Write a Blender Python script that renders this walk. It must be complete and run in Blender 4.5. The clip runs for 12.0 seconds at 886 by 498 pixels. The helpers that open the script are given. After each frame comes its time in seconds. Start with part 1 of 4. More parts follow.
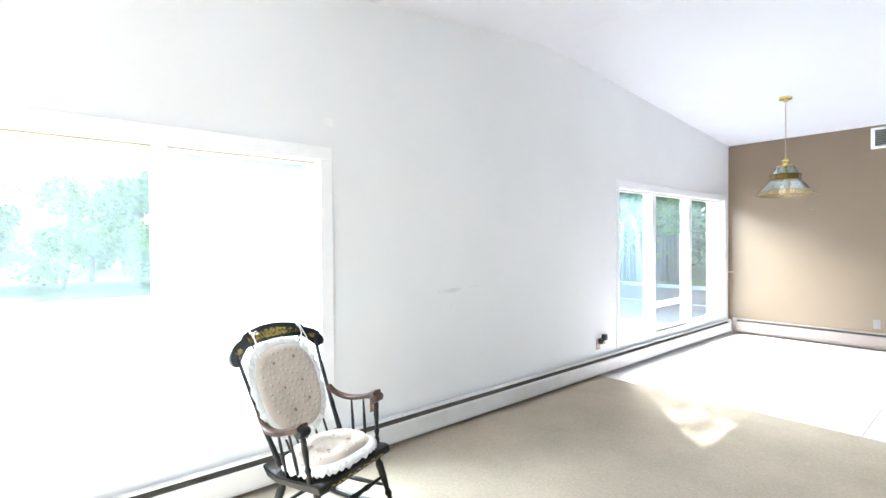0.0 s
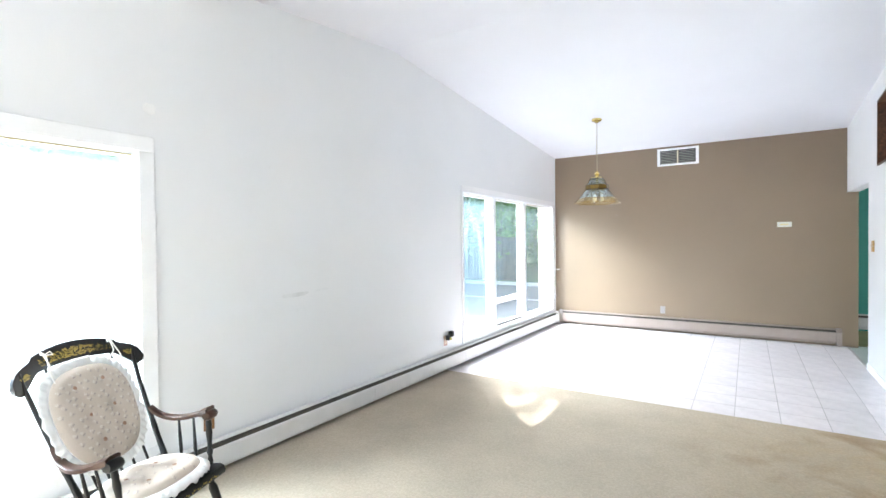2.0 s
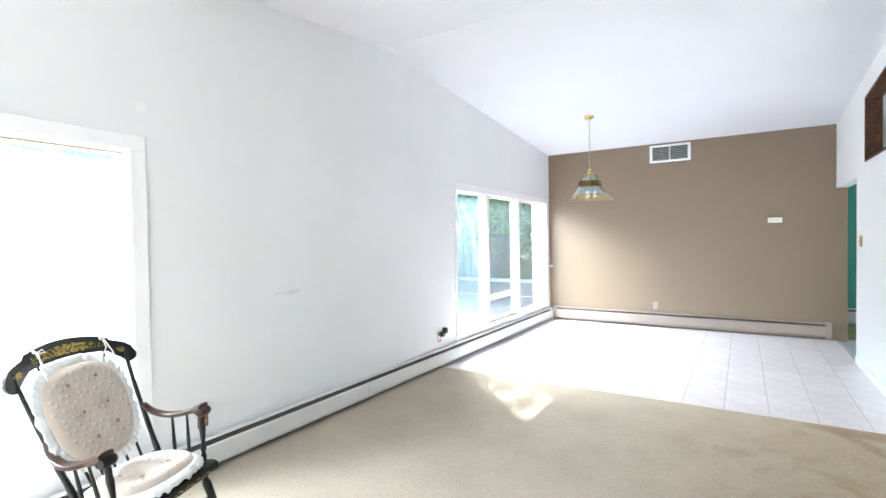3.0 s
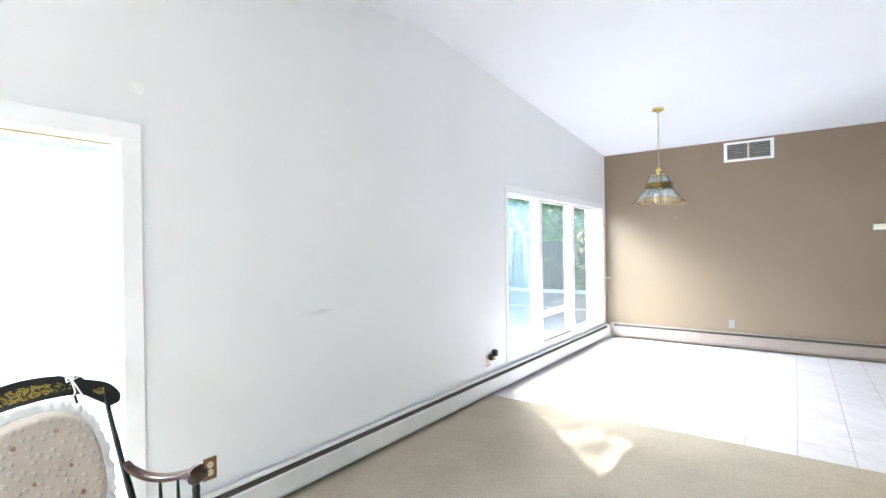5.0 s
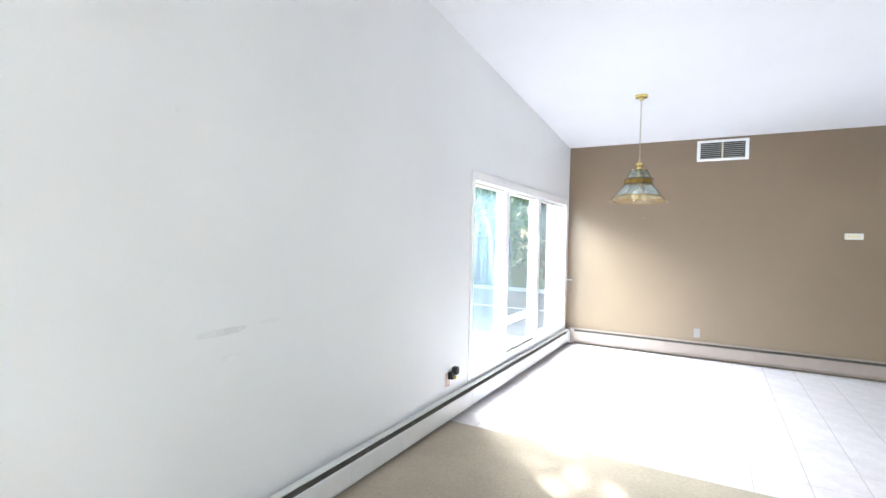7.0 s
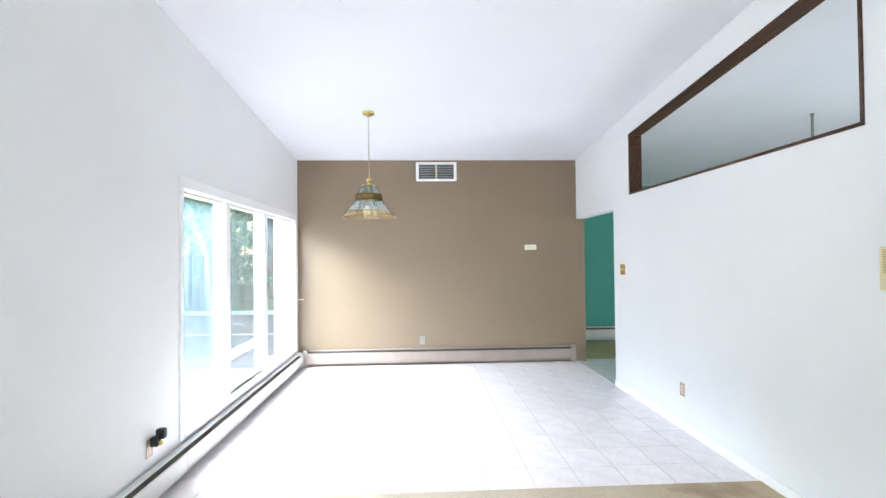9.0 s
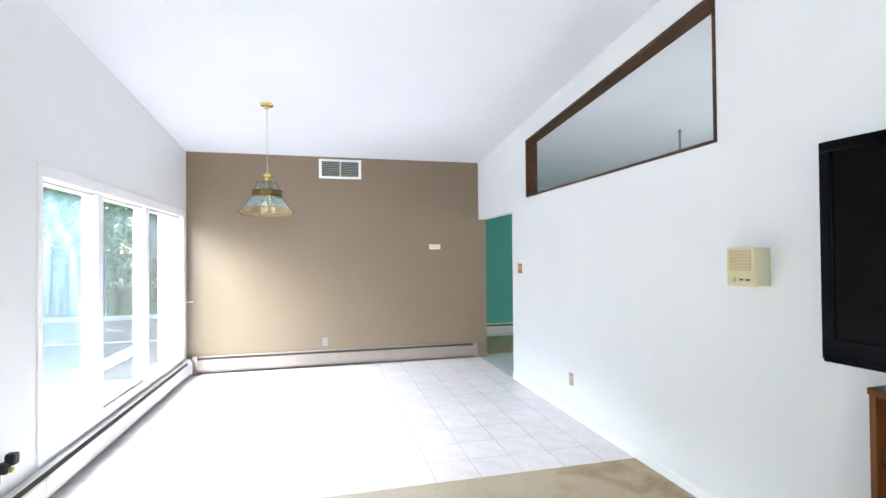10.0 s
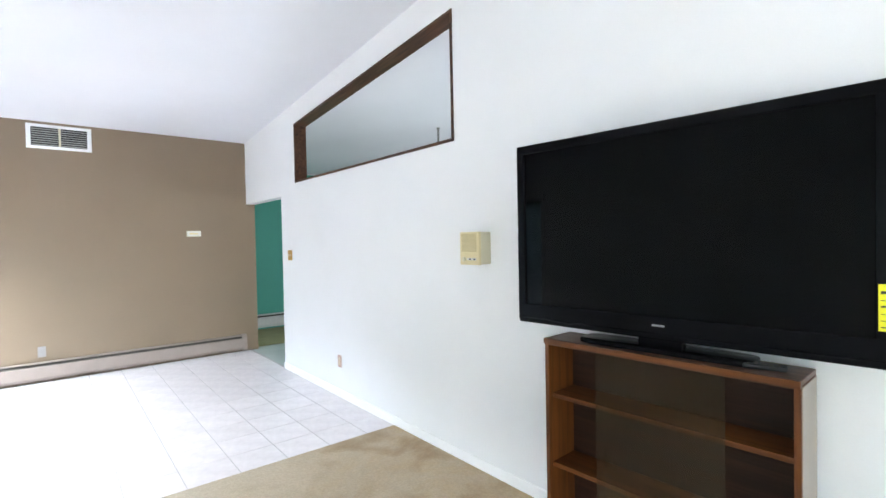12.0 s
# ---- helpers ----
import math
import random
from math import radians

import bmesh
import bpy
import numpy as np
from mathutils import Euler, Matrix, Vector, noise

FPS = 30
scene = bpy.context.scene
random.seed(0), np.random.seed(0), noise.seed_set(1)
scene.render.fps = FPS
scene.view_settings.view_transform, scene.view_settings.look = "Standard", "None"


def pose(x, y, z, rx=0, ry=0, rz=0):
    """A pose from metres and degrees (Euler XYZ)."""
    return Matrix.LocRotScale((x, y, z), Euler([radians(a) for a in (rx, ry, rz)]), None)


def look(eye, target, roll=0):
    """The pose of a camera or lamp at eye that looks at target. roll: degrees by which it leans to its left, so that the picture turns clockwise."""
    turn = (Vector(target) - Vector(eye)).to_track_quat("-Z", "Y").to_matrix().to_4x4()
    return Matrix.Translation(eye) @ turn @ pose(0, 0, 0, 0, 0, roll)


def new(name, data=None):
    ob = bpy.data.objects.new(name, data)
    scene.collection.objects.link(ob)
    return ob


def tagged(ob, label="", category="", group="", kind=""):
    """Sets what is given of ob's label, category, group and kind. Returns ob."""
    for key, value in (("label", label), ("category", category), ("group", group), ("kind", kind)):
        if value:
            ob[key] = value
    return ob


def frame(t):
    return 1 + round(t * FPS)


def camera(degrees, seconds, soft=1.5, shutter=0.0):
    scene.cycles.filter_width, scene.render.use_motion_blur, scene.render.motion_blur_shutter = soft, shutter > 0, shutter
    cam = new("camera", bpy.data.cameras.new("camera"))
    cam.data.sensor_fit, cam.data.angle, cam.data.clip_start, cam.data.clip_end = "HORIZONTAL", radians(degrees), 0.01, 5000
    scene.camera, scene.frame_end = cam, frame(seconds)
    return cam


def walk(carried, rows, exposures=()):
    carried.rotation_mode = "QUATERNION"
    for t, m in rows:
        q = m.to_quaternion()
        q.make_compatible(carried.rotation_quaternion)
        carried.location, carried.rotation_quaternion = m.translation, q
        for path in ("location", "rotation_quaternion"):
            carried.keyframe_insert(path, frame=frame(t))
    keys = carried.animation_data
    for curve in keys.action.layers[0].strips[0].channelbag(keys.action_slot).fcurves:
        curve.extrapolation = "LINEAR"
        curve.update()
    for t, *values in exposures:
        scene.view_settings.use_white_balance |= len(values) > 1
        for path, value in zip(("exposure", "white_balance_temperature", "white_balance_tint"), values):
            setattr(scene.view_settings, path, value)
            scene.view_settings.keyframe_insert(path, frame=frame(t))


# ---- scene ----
cam = camera(85.9, 12.0)
PATH = [
    (0, (2.808, 0.028, 1.432), (1.277, 1.314, 1.401), -0.4),
    (0.5, (2.778, 0.034, 1.438), (1.407, 1.489, 1.4), -0.3),
    (1, (2.82, 0.055, 1.439), (1.57, 1.616, 1.399), -0.3),
    (1.5, (2.818, 0.058, 1.447), (1.685, 1.706, 1.407), -0.5),
    (2, (2.852, 0.055, 1.432), (1.772, 1.739, 1.403), -0.6),
    (2.5, (2.886, 0.055, 1.427), (1.817, 1.745, 1.402), -0.9),
    (3, (2.886, 0.049, 1.428), (1.822, 1.741, 1.388), -0.9),
    (5, (2.446, 0.51, 1.45), (1.255, 2.117, 1.444), -0.8),
    (5.5, (2.278, 0.658, 1.429), (1.125, 2.292, 1.441), -0.9),
    (6, (2.129, 0.844, 1.445), (0.95, 2.46, 1.44), -1.2),
    (6.5, (1.972, 0.975, 1.467), (0.856, 2.634, 1.431), 0.2),
    (8.5, (1.733, 1.439, 1.5), (1.501, 3.425, 1.535), -0.2),
    (9, (1.704, 1.452, 1.507), (1.8, 3.45, 1.539), -0.6),
    (9.5, (1.717, 1.437, 1.51), (2.024, 3.413, 1.545), -0.5),
    (10, (1.733, 1.441, 1.505), (2.214, 3.383, 1.531), -0.5),
    (10.5, (1.739, 1.441, 1.497), (2.379, 3.336, 1.514), -0.5),
    (11, (1.75, 1.416, 1.485), (2.62, 3.217, 1.491), -0.6),
    (11.5, (1.768, 1.386, 1.48), (2.868, 3.055, 1.463), -0.7),
    (12, (1.849, 1.312, 1.487), (3.117, 2.859, 1.448), -1.1),
]
EXPOSURE = [(0, 3.44), (3, 3.42), (6.5, 3.38), (8.5, 3.36), (12, 3.41)]
walk(cam, [(t, look(eye, target, roll)) for t, eye, target, roll in PATH], EXPOSURE)


# ---- world, sun, exposure ----
def make_world():
    w = bpy.data.worlds.new("sky")
    scene.world = w
    w.use_nodes = True
    n, l = w.node_tree.nodes, w.node_tree.links
    n.clear()
    sky = n.new("ShaderNodeTexSky")
    sky.sky_type = "NISHITA"
    sky.sun_disc = False
    sky.sun_elevation = radians(40.4)
    sky.sun_rotation = radians(-43.8)
    sky.air_density, sky.dust_density = 1.0, 2.0
    bg = n.new("ShaderNodeBackground")
    bg.inputs["Strength"].default_value = SKY
    out = n.new("ShaderNodeOutputWorld")
    l.new(sky.outputs[0], bg.inputs[0])
    l.new(bg.outputs[0], out.inputs[0])


SKY = 0.15
SUN = 2.0
make_world()
sun = new("sun", bpy.data.lights.new("sun", "SUN"))
sun.data.energy, sun.data.angle, sun.data.color = SUN, radians(0.6), (1.0, 0.985, 0.965)
sun.matrix_world = look((-16.2, 16.9, 19.9), (0, 0, 0))


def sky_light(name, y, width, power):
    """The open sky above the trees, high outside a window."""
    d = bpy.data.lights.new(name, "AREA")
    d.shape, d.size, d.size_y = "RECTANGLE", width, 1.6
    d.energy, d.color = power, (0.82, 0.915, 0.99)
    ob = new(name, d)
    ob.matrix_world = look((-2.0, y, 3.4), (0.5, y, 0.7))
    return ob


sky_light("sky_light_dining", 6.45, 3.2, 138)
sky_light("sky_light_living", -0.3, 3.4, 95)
# Added lamp for the next room's unseen source; its wall has no window.
hall = bpy.data.lights.new("hall_window_light", "AREA")
hall.shape, hall.size, hall.size_y, hall.energy, hall.color = "RECTANGLE", 2.0, 1.2, 11, (0.89, 0.95, 1.0)
hall_ob = new("hall_window_light", hall)
hall_ob.matrix_world = look((7.45, 4.6, 1.3), (4.5, 5.8, 0.9))
# Added fill lamp behind the camera; no window is known on this side.
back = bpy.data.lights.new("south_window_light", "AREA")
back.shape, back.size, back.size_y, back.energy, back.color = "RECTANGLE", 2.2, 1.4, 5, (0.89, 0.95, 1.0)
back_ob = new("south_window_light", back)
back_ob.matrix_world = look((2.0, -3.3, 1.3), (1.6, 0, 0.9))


# ---- materials ----
def material(name, base, rough=0.6, metal=0.0, scale=8.0, vary=0.06, bump=0.1, fine=90.0, dist=0.002, coat=0.0, tint=None, piece=0.0, spec=0.5):
    """Paint, plaster, wood and so on: two scales of variation, and fine relief."""
    m = bpy.data.materials.new(name)
    m.use_nodes = True
    n, l = m.node_tree.nodes, m.node_tree.links
    b = n["Principled BSDF"]
    tc = n.new("ShaderNodeTexCoord")
    big = n.new("ShaderNodeTexNoise")
    big.inputs["Scale"].default_value, big.inputs["Detail"].default_value = scale, 5
    small = n.new("ShaderNodeTexNoise")
    small.inputs["Scale"].default_value, small.inputs["Detail"].default_value = fine, 3
    l.new(tc.outputs["Object"], big.inputs["Vector"])
    l.new(tc.outputs["Object"], small.inputs["Vector"])
    add = n.new("ShaderNodeMath")
    add.operation = "MULTIPLY_ADD"
    l.new(small.outputs["Fac"], add.inputs[0])
    add.inputs[1].default_value = 0.4
    l.new(big.outputs["Fac"], add.inputs[2])
    ramp = n.new("ShaderNodeValToRGB")
    dark = [c * (1 - vary) for c in base]
    light = [min(1, c * (1 + vary)) for c in (tint or base)]
    ramp.color_ramp.elements[0].position, ramp.color_ramp.elements[0].color = 0.45, (*dark, 1)
    ramp.color_ramp.elements[1].position, ramp.color_ramp.elements[1].color = 0.95, (*light, 1)
    l.new(add.outputs[0], ramp.inputs[0])
    col = ramp.outputs[0]
    if piece:
        info = n.new("ShaderNodeObjectInfo")
        mr = n.new("ShaderNodeMapRange")
        mr.inputs["To Min"].default_value, mr.inputs["To Max"].default_value = 1 - piece, 1 + piece
        l.new(info.outputs["Random"], mr.inputs["Value"])
        hsv = n.new("ShaderNodeHueSaturation")
        l.new(mr.outputs[0], hsv.inputs["Value"])
        l.new(col, hsv.inputs["Color"])
        col = hsv.outputs[0]
    l.new(col, b.inputs["Base Color"])
    b.inputs["Roughness"].default_value, b.inputs["Metallic"].default_value = rough, metal
    b.inputs["Coat Weight"].default_value = coat
    b.inputs["Specular IOR Level"].default_value = spec
    bp = n.new("ShaderNodeBump")
    bp.inputs["Strength"].default_value, bp.inputs["Distance"].default_value = bump, dist
    l.new(small.outputs["Fac"], bp.inputs["Height"])
    l.new(bp.outputs[0], b.inputs["Normal"])
    return m


def wood(name, dark, light, axis=2, rough=0.45, coat=0.06, scale=14.0):
    """Wood with grain that runs along one axis."""
    m = bpy.data.materials.new(name)
    m.use_nodes = True
    n, l = m.node_tree.nodes, m.node_tree.links
    b = n["Principled BSDF"]
    b.inputs["Specular IOR Level"].default_value = 0.3
    tc = n.new("ShaderNodeTexCoord")
    mp = n.new("ShaderNodeMapping")
    s = [scale * 2.5] * 3
    s[axis] = scale * 0.12
    mp.inputs["Scale"].default_value = s
    l.new(tc.outputs["Object"], mp.inputs["Vector"])
    t = n.new("ShaderNodeTexNoise")
    t.inputs["Scale"].default_value, t.inputs["Detail"].default_value, t.inputs["Distortion"].default_value = 1.0, 8, 0.8
    l.new(mp.outputs[0], t.inputs["Vector"])
    ramp = n.new("ShaderNodeValToRGB")
    ramp.color_ramp.elements[0].position, ramp.color_ramp.elements[0].color = 0.35, (*dark, 1)
    ramp.color_ramp.elements[1].position, ramp.color_ramp.elements[1].color = 0.68, (*light, 1)
    l.new(t.outputs["Fac"], ramp.inputs[0])
    l.new(ramp.outputs[0], b.inputs["Base Color"])
    b.inputs["Roughness"].default_value, b.inputs["Coat Weight"].default_value = rough, coat
    bp = n.new("ShaderNodeBump")
    bp.inputs["Strength"].default_value, bp.inputs["Distance"].default_value = 0.15, 0.001
    l.new(t.outputs["Fac"], bp.inputs["Height"])
    l.new(bp.outputs[0], b.inputs["Normal"])
    return m


def glass(name, haze=0.0, tint=(1, 1, 1), gloss=1.0, film=(0.68, 0.90, 0.94), diffuse_film=False):
    """A thin pane: clear, with a reflection by angle, and a haze film for dirt and glare."""
    m = bpy.data.materials.new(name)
    m.use_nodes = True
    n, l = m.node_tree.nodes, m.node_tree.links
    n.clear()
    out = n.new("ShaderNodeOutputMaterial")
    tr = n.new("ShaderNodeBsdfTransparent")
    tr.inputs[0].default_value = (*tint, 1)
    gl = n.new("ShaderNodeBsdfGlossy")
    gl.inputs["Roughness"].default_value = 0.02
    lw = n.new("ShaderNodeLayerWeight")
    pw = n.new("ShaderNodeMath")
    pw.operation = "POWER"
    pw.inputs[1].default_value = 4.0
    l.new(lw.outputs["Facing"], pw.inputs[0])
    fr = n.new("ShaderNodeMath")
    fr.operation = "MULTIPLY_ADD"
    fr.inputs[1].default_value, fr.inputs[2].default_value = 0.5 * gloss, 0.03 * gloss
    l.new(pw.outputs[0], fr.inputs[0])
    mx = n.new("ShaderNodeMixShader")
    l.new(fr.outputs[0], mx.inputs[0])
    l.new(tr.outputs[0], mx.inputs[1])
    l.new(gl.outputs[0], mx.inputs[2])
    top = mx
    if haze:
        df = n.new("ShaderNodeBsdfDiffuse" if diffuse_film else "ShaderNodeBsdfTranslucent")
        df.inputs[0].default_value = (*film, 1)
        tc = n.new("ShaderNodeTexCoord")
        mp = n.new("ShaderNodeMapping")
        mp.inputs["Scale"].default_value = (1, 4.0, 1.1)
        t = n.new("ShaderNodeTexNoise")
        t.inputs["Scale"].default_value, t.inputs["Detail"].default_value, t.inputs["Distortion"].default_value = 1.3, 5, 1.5
        l.new(tc.outputs["Object"], mp.inputs[0])
        l.new(mp.outputs[0], t.inputs["Vector"])
        mr = n.new("ShaderNodeMapRange")
        mr.inputs["From Min"].default_value, mr.inputs["From Max"].default_value = 0.3, 0.75
        mr.inputs["To Min"].default_value, mr.inputs["To Max"].default_value = haze * 0.4, haze
        l.new(t.outputs["Fac"], mr.inputs["Value"])
        m2 = n.new("ShaderNodeMixShader")
        l.new(mr.outputs[0], m2.inputs[0])
        l.new(mx.outputs[0], m2.inputs[1])
        l.new(df.outputs[0], m2.inputs[2])
        top = m2
    l.new(top.outputs[0], out.inputs[0])
    return m


def carpet_material():
    m = material("beige_carpet", (0.48, 0.415, 0.325), 0.95, scale=2.2, vary=0.10, bump=0.6, fine=260.0, dist=0.006, spec=0.1)
    n, l = m.node_tree.nodes, m.node_tree.links
    b = n["Principled BSDF"]
    old = b.inputs["Base Color"].links[0].from_socket
    tc = n.new("ShaderNodeTexCoord")
    t = n.new("ShaderNodeTexNoise")
    t.inputs["Scale"].default_value, t.inputs["Detail"].default_value, t.inputs["Roughness"].default_value = 2.4, 8, 0.72
    t.inputs["Distortion"].default_value = 0.6
    l.new(tc.outputs["Object"], t.inputs["Vector"])
    sep = n.new("ShaderNodeSeparateXYZ")
    l.new(tc.outputs["Object"], sep.inputs[0])
    wear = n.new("ShaderNodeMapRange")
    wear.inputs["From Min"].default_value, wear.inputs["From Max"].default_value = 2.2, 3.9
    l.new(sep.outputs["X"], wear.inputs["Value"])
    ramp = n.new("ShaderNodeValToRGB")
    ramp.color_ramp.elements[0].position, ramp.color_ramp.elements[0].color = 0.40, (0.42, 0.42, 0.42, 1)
    ramp.color_ramp.elements[1].position, ramp.color_ramp.elements[1].color = 0.66, (1, 1, 1, 1)
    l.new(t.outputs["Fac"], ramp.inputs[0])
    mu = n.new("ShaderNodeMath")
    mu.operation = "MULTIPLY"
    l.new(ramp.outputs[0], mu.inputs[0])
    l.new(wear.outputs[0], mu.inputs[1])
    mix = n.new("ShaderNodeMix")
    mix.data_type = "RGBA"
    l.new(mu.outputs[0], mix.inputs["Factor"])
    l.new(old, mix.inputs["A"])
    mix.inputs["B"].default_value = (0.47, 0.352, 0.212, 1)
    spot = n.new("ShaderNodeTexNoise")
    spot.inputs["Scale"].default_value, spot.inputs["Detail"].default_value, spot.inputs["Distortion"].default_value = 2.6, 8, 0.5
    l.new(tc.outputs["Object"], spot.inputs["Vector"])
    edge = n.new("ShaderNodeMapRange")
    edge.inputs["From Min"].default_value, edge.inputs["From Max"].default_value = 0.50, 0.74
    l.new(spot.outputs["Fac"], edge.inputs["Value"])
    both = n.new("ShaderNodeMath")
    both.operation = "MULTIPLY"
    l.new(edge.outputs[0], both.inputs[0])
    l.new(wear.outputs[0], both.inputs[1])
    mix2 = n.new("ShaderNodeMix")
    mix2.data_type = "RGBA"
    l.new(both.outputs[0], mix2.inputs["Factor"])
    l.new(mix.outputs["Result"], mix2.inputs["A"])
    mix2.inputs["B"].default_value = (0.27, 0.175, 0.09, 1)
    mix = mix2
    sp = n.new("ShaderNodeTexNoise")
    sp.inputs["Scale"].default_value, sp.inputs["Detail"].default_value = 80, 4
    l.new(tc.outputs["Object"], sp.inputs["Vector"])
    sr = n.new("ShaderNodeMapRange")
    sr.inputs["From Min"].default_value, sr.inputs["From Max"].default_value = 0.3, 0.7
    sr.inputs["To Min"].default_value, sr.inputs["To Max"].default_value = 0.91, 1.09
    l.new(sp.outputs["Fac"], sr.inputs["Value"])
    hs = n.new("ShaderNodeHueSaturation")
    l.new(sr.outputs[0], hs.inputs["Value"])
    l.new(mix.outputs["Result"], hs.inputs["Color"])
    l.new(hs.outputs[0], b.inputs["Base Color"])
    return m


WHITE_WALL = material("white_wall_paint", (0.83, 0.835, 0.84), 0.55, scale=0.9, vary=0.03, bump=0.12, fine=160, dist=0.001)
CEIL = material("ceiling_paint", (0.78, 0.78, 0.82), 0.8, scale=1.5, vary=0.02, bump=0.2, fine=120, dist=0.0015)
TRIM = material("white_trim_paint", (0.92, 0.92, 0.92), 0.35, scale=6, vary=0.03, bump=0.08)
BROWN = material("brown_wall_paint", (0.222, 0.157, 0.097), 0.42, scale=1.2, vary=0.05, bump=0.12, fine=160, dist=0.001, spec=0.75)
TEAL = material("teal_wall_paint", (0.078, 0.41, 0.32), 0.6, scale=1.5, vary=0.05)
CARPET = carpet_material()
GREEN_CARPET = material("olive_carpet", (0.44, 0.41, 0.22), 0.95, scale=4, vary=0.1, bump=0.7, fine=240, dist=0.005)
HALL_FLOOR = material("pale_hall_floor", (0.45, 0.50, 0.47), 0.35, scale=3, vary=0.08)
TILE = material("pale_floor_tile", (0.75, 0.70, 0.708), 0.28, scale=8, vary=0.07, bump=0.25, fine=30, dist=0.002, piece=0.04, tint=(0.79, 0.745, 0.75))
GROUT = material("grey_grout", (0.55, 0.52, 0.515), 0.9, scale=20, vary=0.15)
HEATER = material("heater_enamel", (0.72, 0.71, 0.69), 0.35, scale=7, vary=0.05, bump=0.06)
HEATER_BROWN = material("heater_taupe_enamel", (0.31, 0.25, 0.215), 0.4, scale=7, vary=0.06, bump=0.06)
# Shade of slots and gaps put into colour; also the remote's dark buttons.
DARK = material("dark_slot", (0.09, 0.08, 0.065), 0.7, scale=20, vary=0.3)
FIN = material("aluminium_fins", (0.3, 0.29, 0.27), 0.5, metal=0.6, scale=30, vary=0.2)
BRASS = material("polished_brass", (0.74, 0.58, 0.22), 0.2, metal=1.0, scale=20, vary=0.1, bump=0.05)
CAME = material("dark_bronze_came", (0.05, 0.03, 0.015), 0.5, metal=0.3, scale=20, vary=0.2)
BRASS_DULL = material("antique_brass", (0.26, 0.165, 0.05), 0.28, metal=1.0, scale=20, vary=0.2, bump=0.05)
CHAINM = material("aged_brass_chain", (0.36, 0.31, 0.23), 0.4, metal=0.9, scale=40, vary=0.15)
FILLER = material("wall_filler", (0.86, 0.86, 0.85), 0.8)
SCUFF = material("scuffed_grey_paint", (0.76, 0.765, 0.765), 0.6, scale=9, vary=0.10)
SCUFF2 = material("faint_scuffed_paint", (0.793, 0.80, 0.803), 0.6, scale=9, vary=0.08)
BULB = material("frosted_bulb_glass", (0.85, 0.84, 0.78), 0.3, scale=20, vary=0.03)
LAMP_GLASS = glass("bevelled_lamp_glass", 0.15, (0.90, 0.95, 0.95), 1.6, (0.78, 0.86, 0.88))
AMBER_GLASS = glass("amber_skirt_glass", 0.12, (0.93, 0.84, 0.64), 1.6, (0.88, 0.80, 0.62))
# Paler than the teak: the wall's grazing reflection is put into the colour.
SHEEN_SIDE = material("grey_wall_sheen", (0.33, 0.30, 0.26), 0.6, scale=5, vary=0.08)
# Pane haze mixes real dirt with veiling glare put into the glass.
PANE = glass("window_pane_glass", 0.022)
PANE_HAZY = glass("glare_hazed_window_glass", 0.042)
PANE_FOGGY = glass("smeared_window_glass", 0.062, film=(0.60, 0.86, 1.0))
SMEAR = glass("wiped_smear_on_glass", 0.028)
# Strong white haze stands for the glare of the bright ground outside.
PANE_GLARE = glass("hazy_window_glass", 0.25)
# Brownish diffuse film makes the door lighter than the case behind it.
CAB_GLASS = glass("sliding_door_glass", 0.030, (0.82, 0.81, 0.78), 0.3, (0.42, 0.31, 0.17), diffuse_film=True)
BLACK = material("black_lacquer", (0.006, 0.006, 0.0055), 0.34, scale=12, vary=0.3, coat=0.05, spec=0.4)
TV_BLACK = material("glossy_black_plastic", (0.004, 0.004, 0.005), 0.16, scale=2, vary=0.0, bump=0.0, spec=0.07)
SCREEN = material("dark_tv_screen", (0.0008, 0.0008, 0.001), 0.04, scale=3, vary=0.0, bump=0.0, spec=0.10)
SILVER = material("silver_badge", (0.6, 0.6, 0.62), 0.3, metal=0.9)
YELLOW = material("yellow_energy_label", (0.85, 0.80, 0.02), 0.6, scale=10, vary=0.03)
INK = material("black_ink", (0.03, 0.03, 0.03), 0.6)
WALNUT = wood("walnut_arm_wood", (0.03, 0.013, 0.009), (0.085, 0.042, 0.028), axis=1, rough=0.3, coat=0.3)
CABWOOD = wood("teak_veneer", (0.080, 0.024, 0.005), (0.155, 0.049, 0.010), axis=2)
CABWOOD_H = wood("teak_veneer_horizontal", (0.070, 0.021, 0.004), (0.145, 0.047, 0.010), axis=1)
# Back wood, darker than the rest of the case.
CABBACK = wood("dark_back_wood", (0.018, 0.006, 0.003), (0.040, 0.015, 0.007), axis=1, rough=0.6, coat=0.0)
CABTOP = wood("worn_teak_top", (0.07, 0.032, 0.018), (0.14, 0.07, 0.045), axis=1, rough=0.35)
DARKWOOD = wood("dark_walnut_trim", (0.040, 0.017, 0.009), (0.11, 0.048, 0.025), axis=1, rough=0.4)
CUSHION = material("cream_calico", (0.58, 0.50, 0.42), 0.9, scale=10, vary=0.08, bump=0.4, fine=200, dist=0.002)
LACE = material("white_lace", (0.8, 0.8, 0.78), 0.9, scale=30, vary=0.05, bump=0.5, fine=220)
GOLD = material("gold_stencil", (0.36, 0.26, 0.06), 0.45, metal=0.3, scale=60, vary=0.3)
IVORY = material("ivory_plastic", (0.74, 0.635, 0.38), 0.4, scale=8, vary=0.05)
# Darker ivory, with the shade of recessed slots put into the colour.
IVORY_DARK = material("ivory_slot_shadow", (0.46, 0.37, 0.19), 0.6, scale=8, vary=0.05)
IVORY_PALE = material("pale_cream_plastic", (0.70, 0.65, 0.48), 0.45, scale=8, vary=0.04)
WHITE_PLASTIC = material("white_plastic", (0.75, 0.73, 0.68), 0.35)
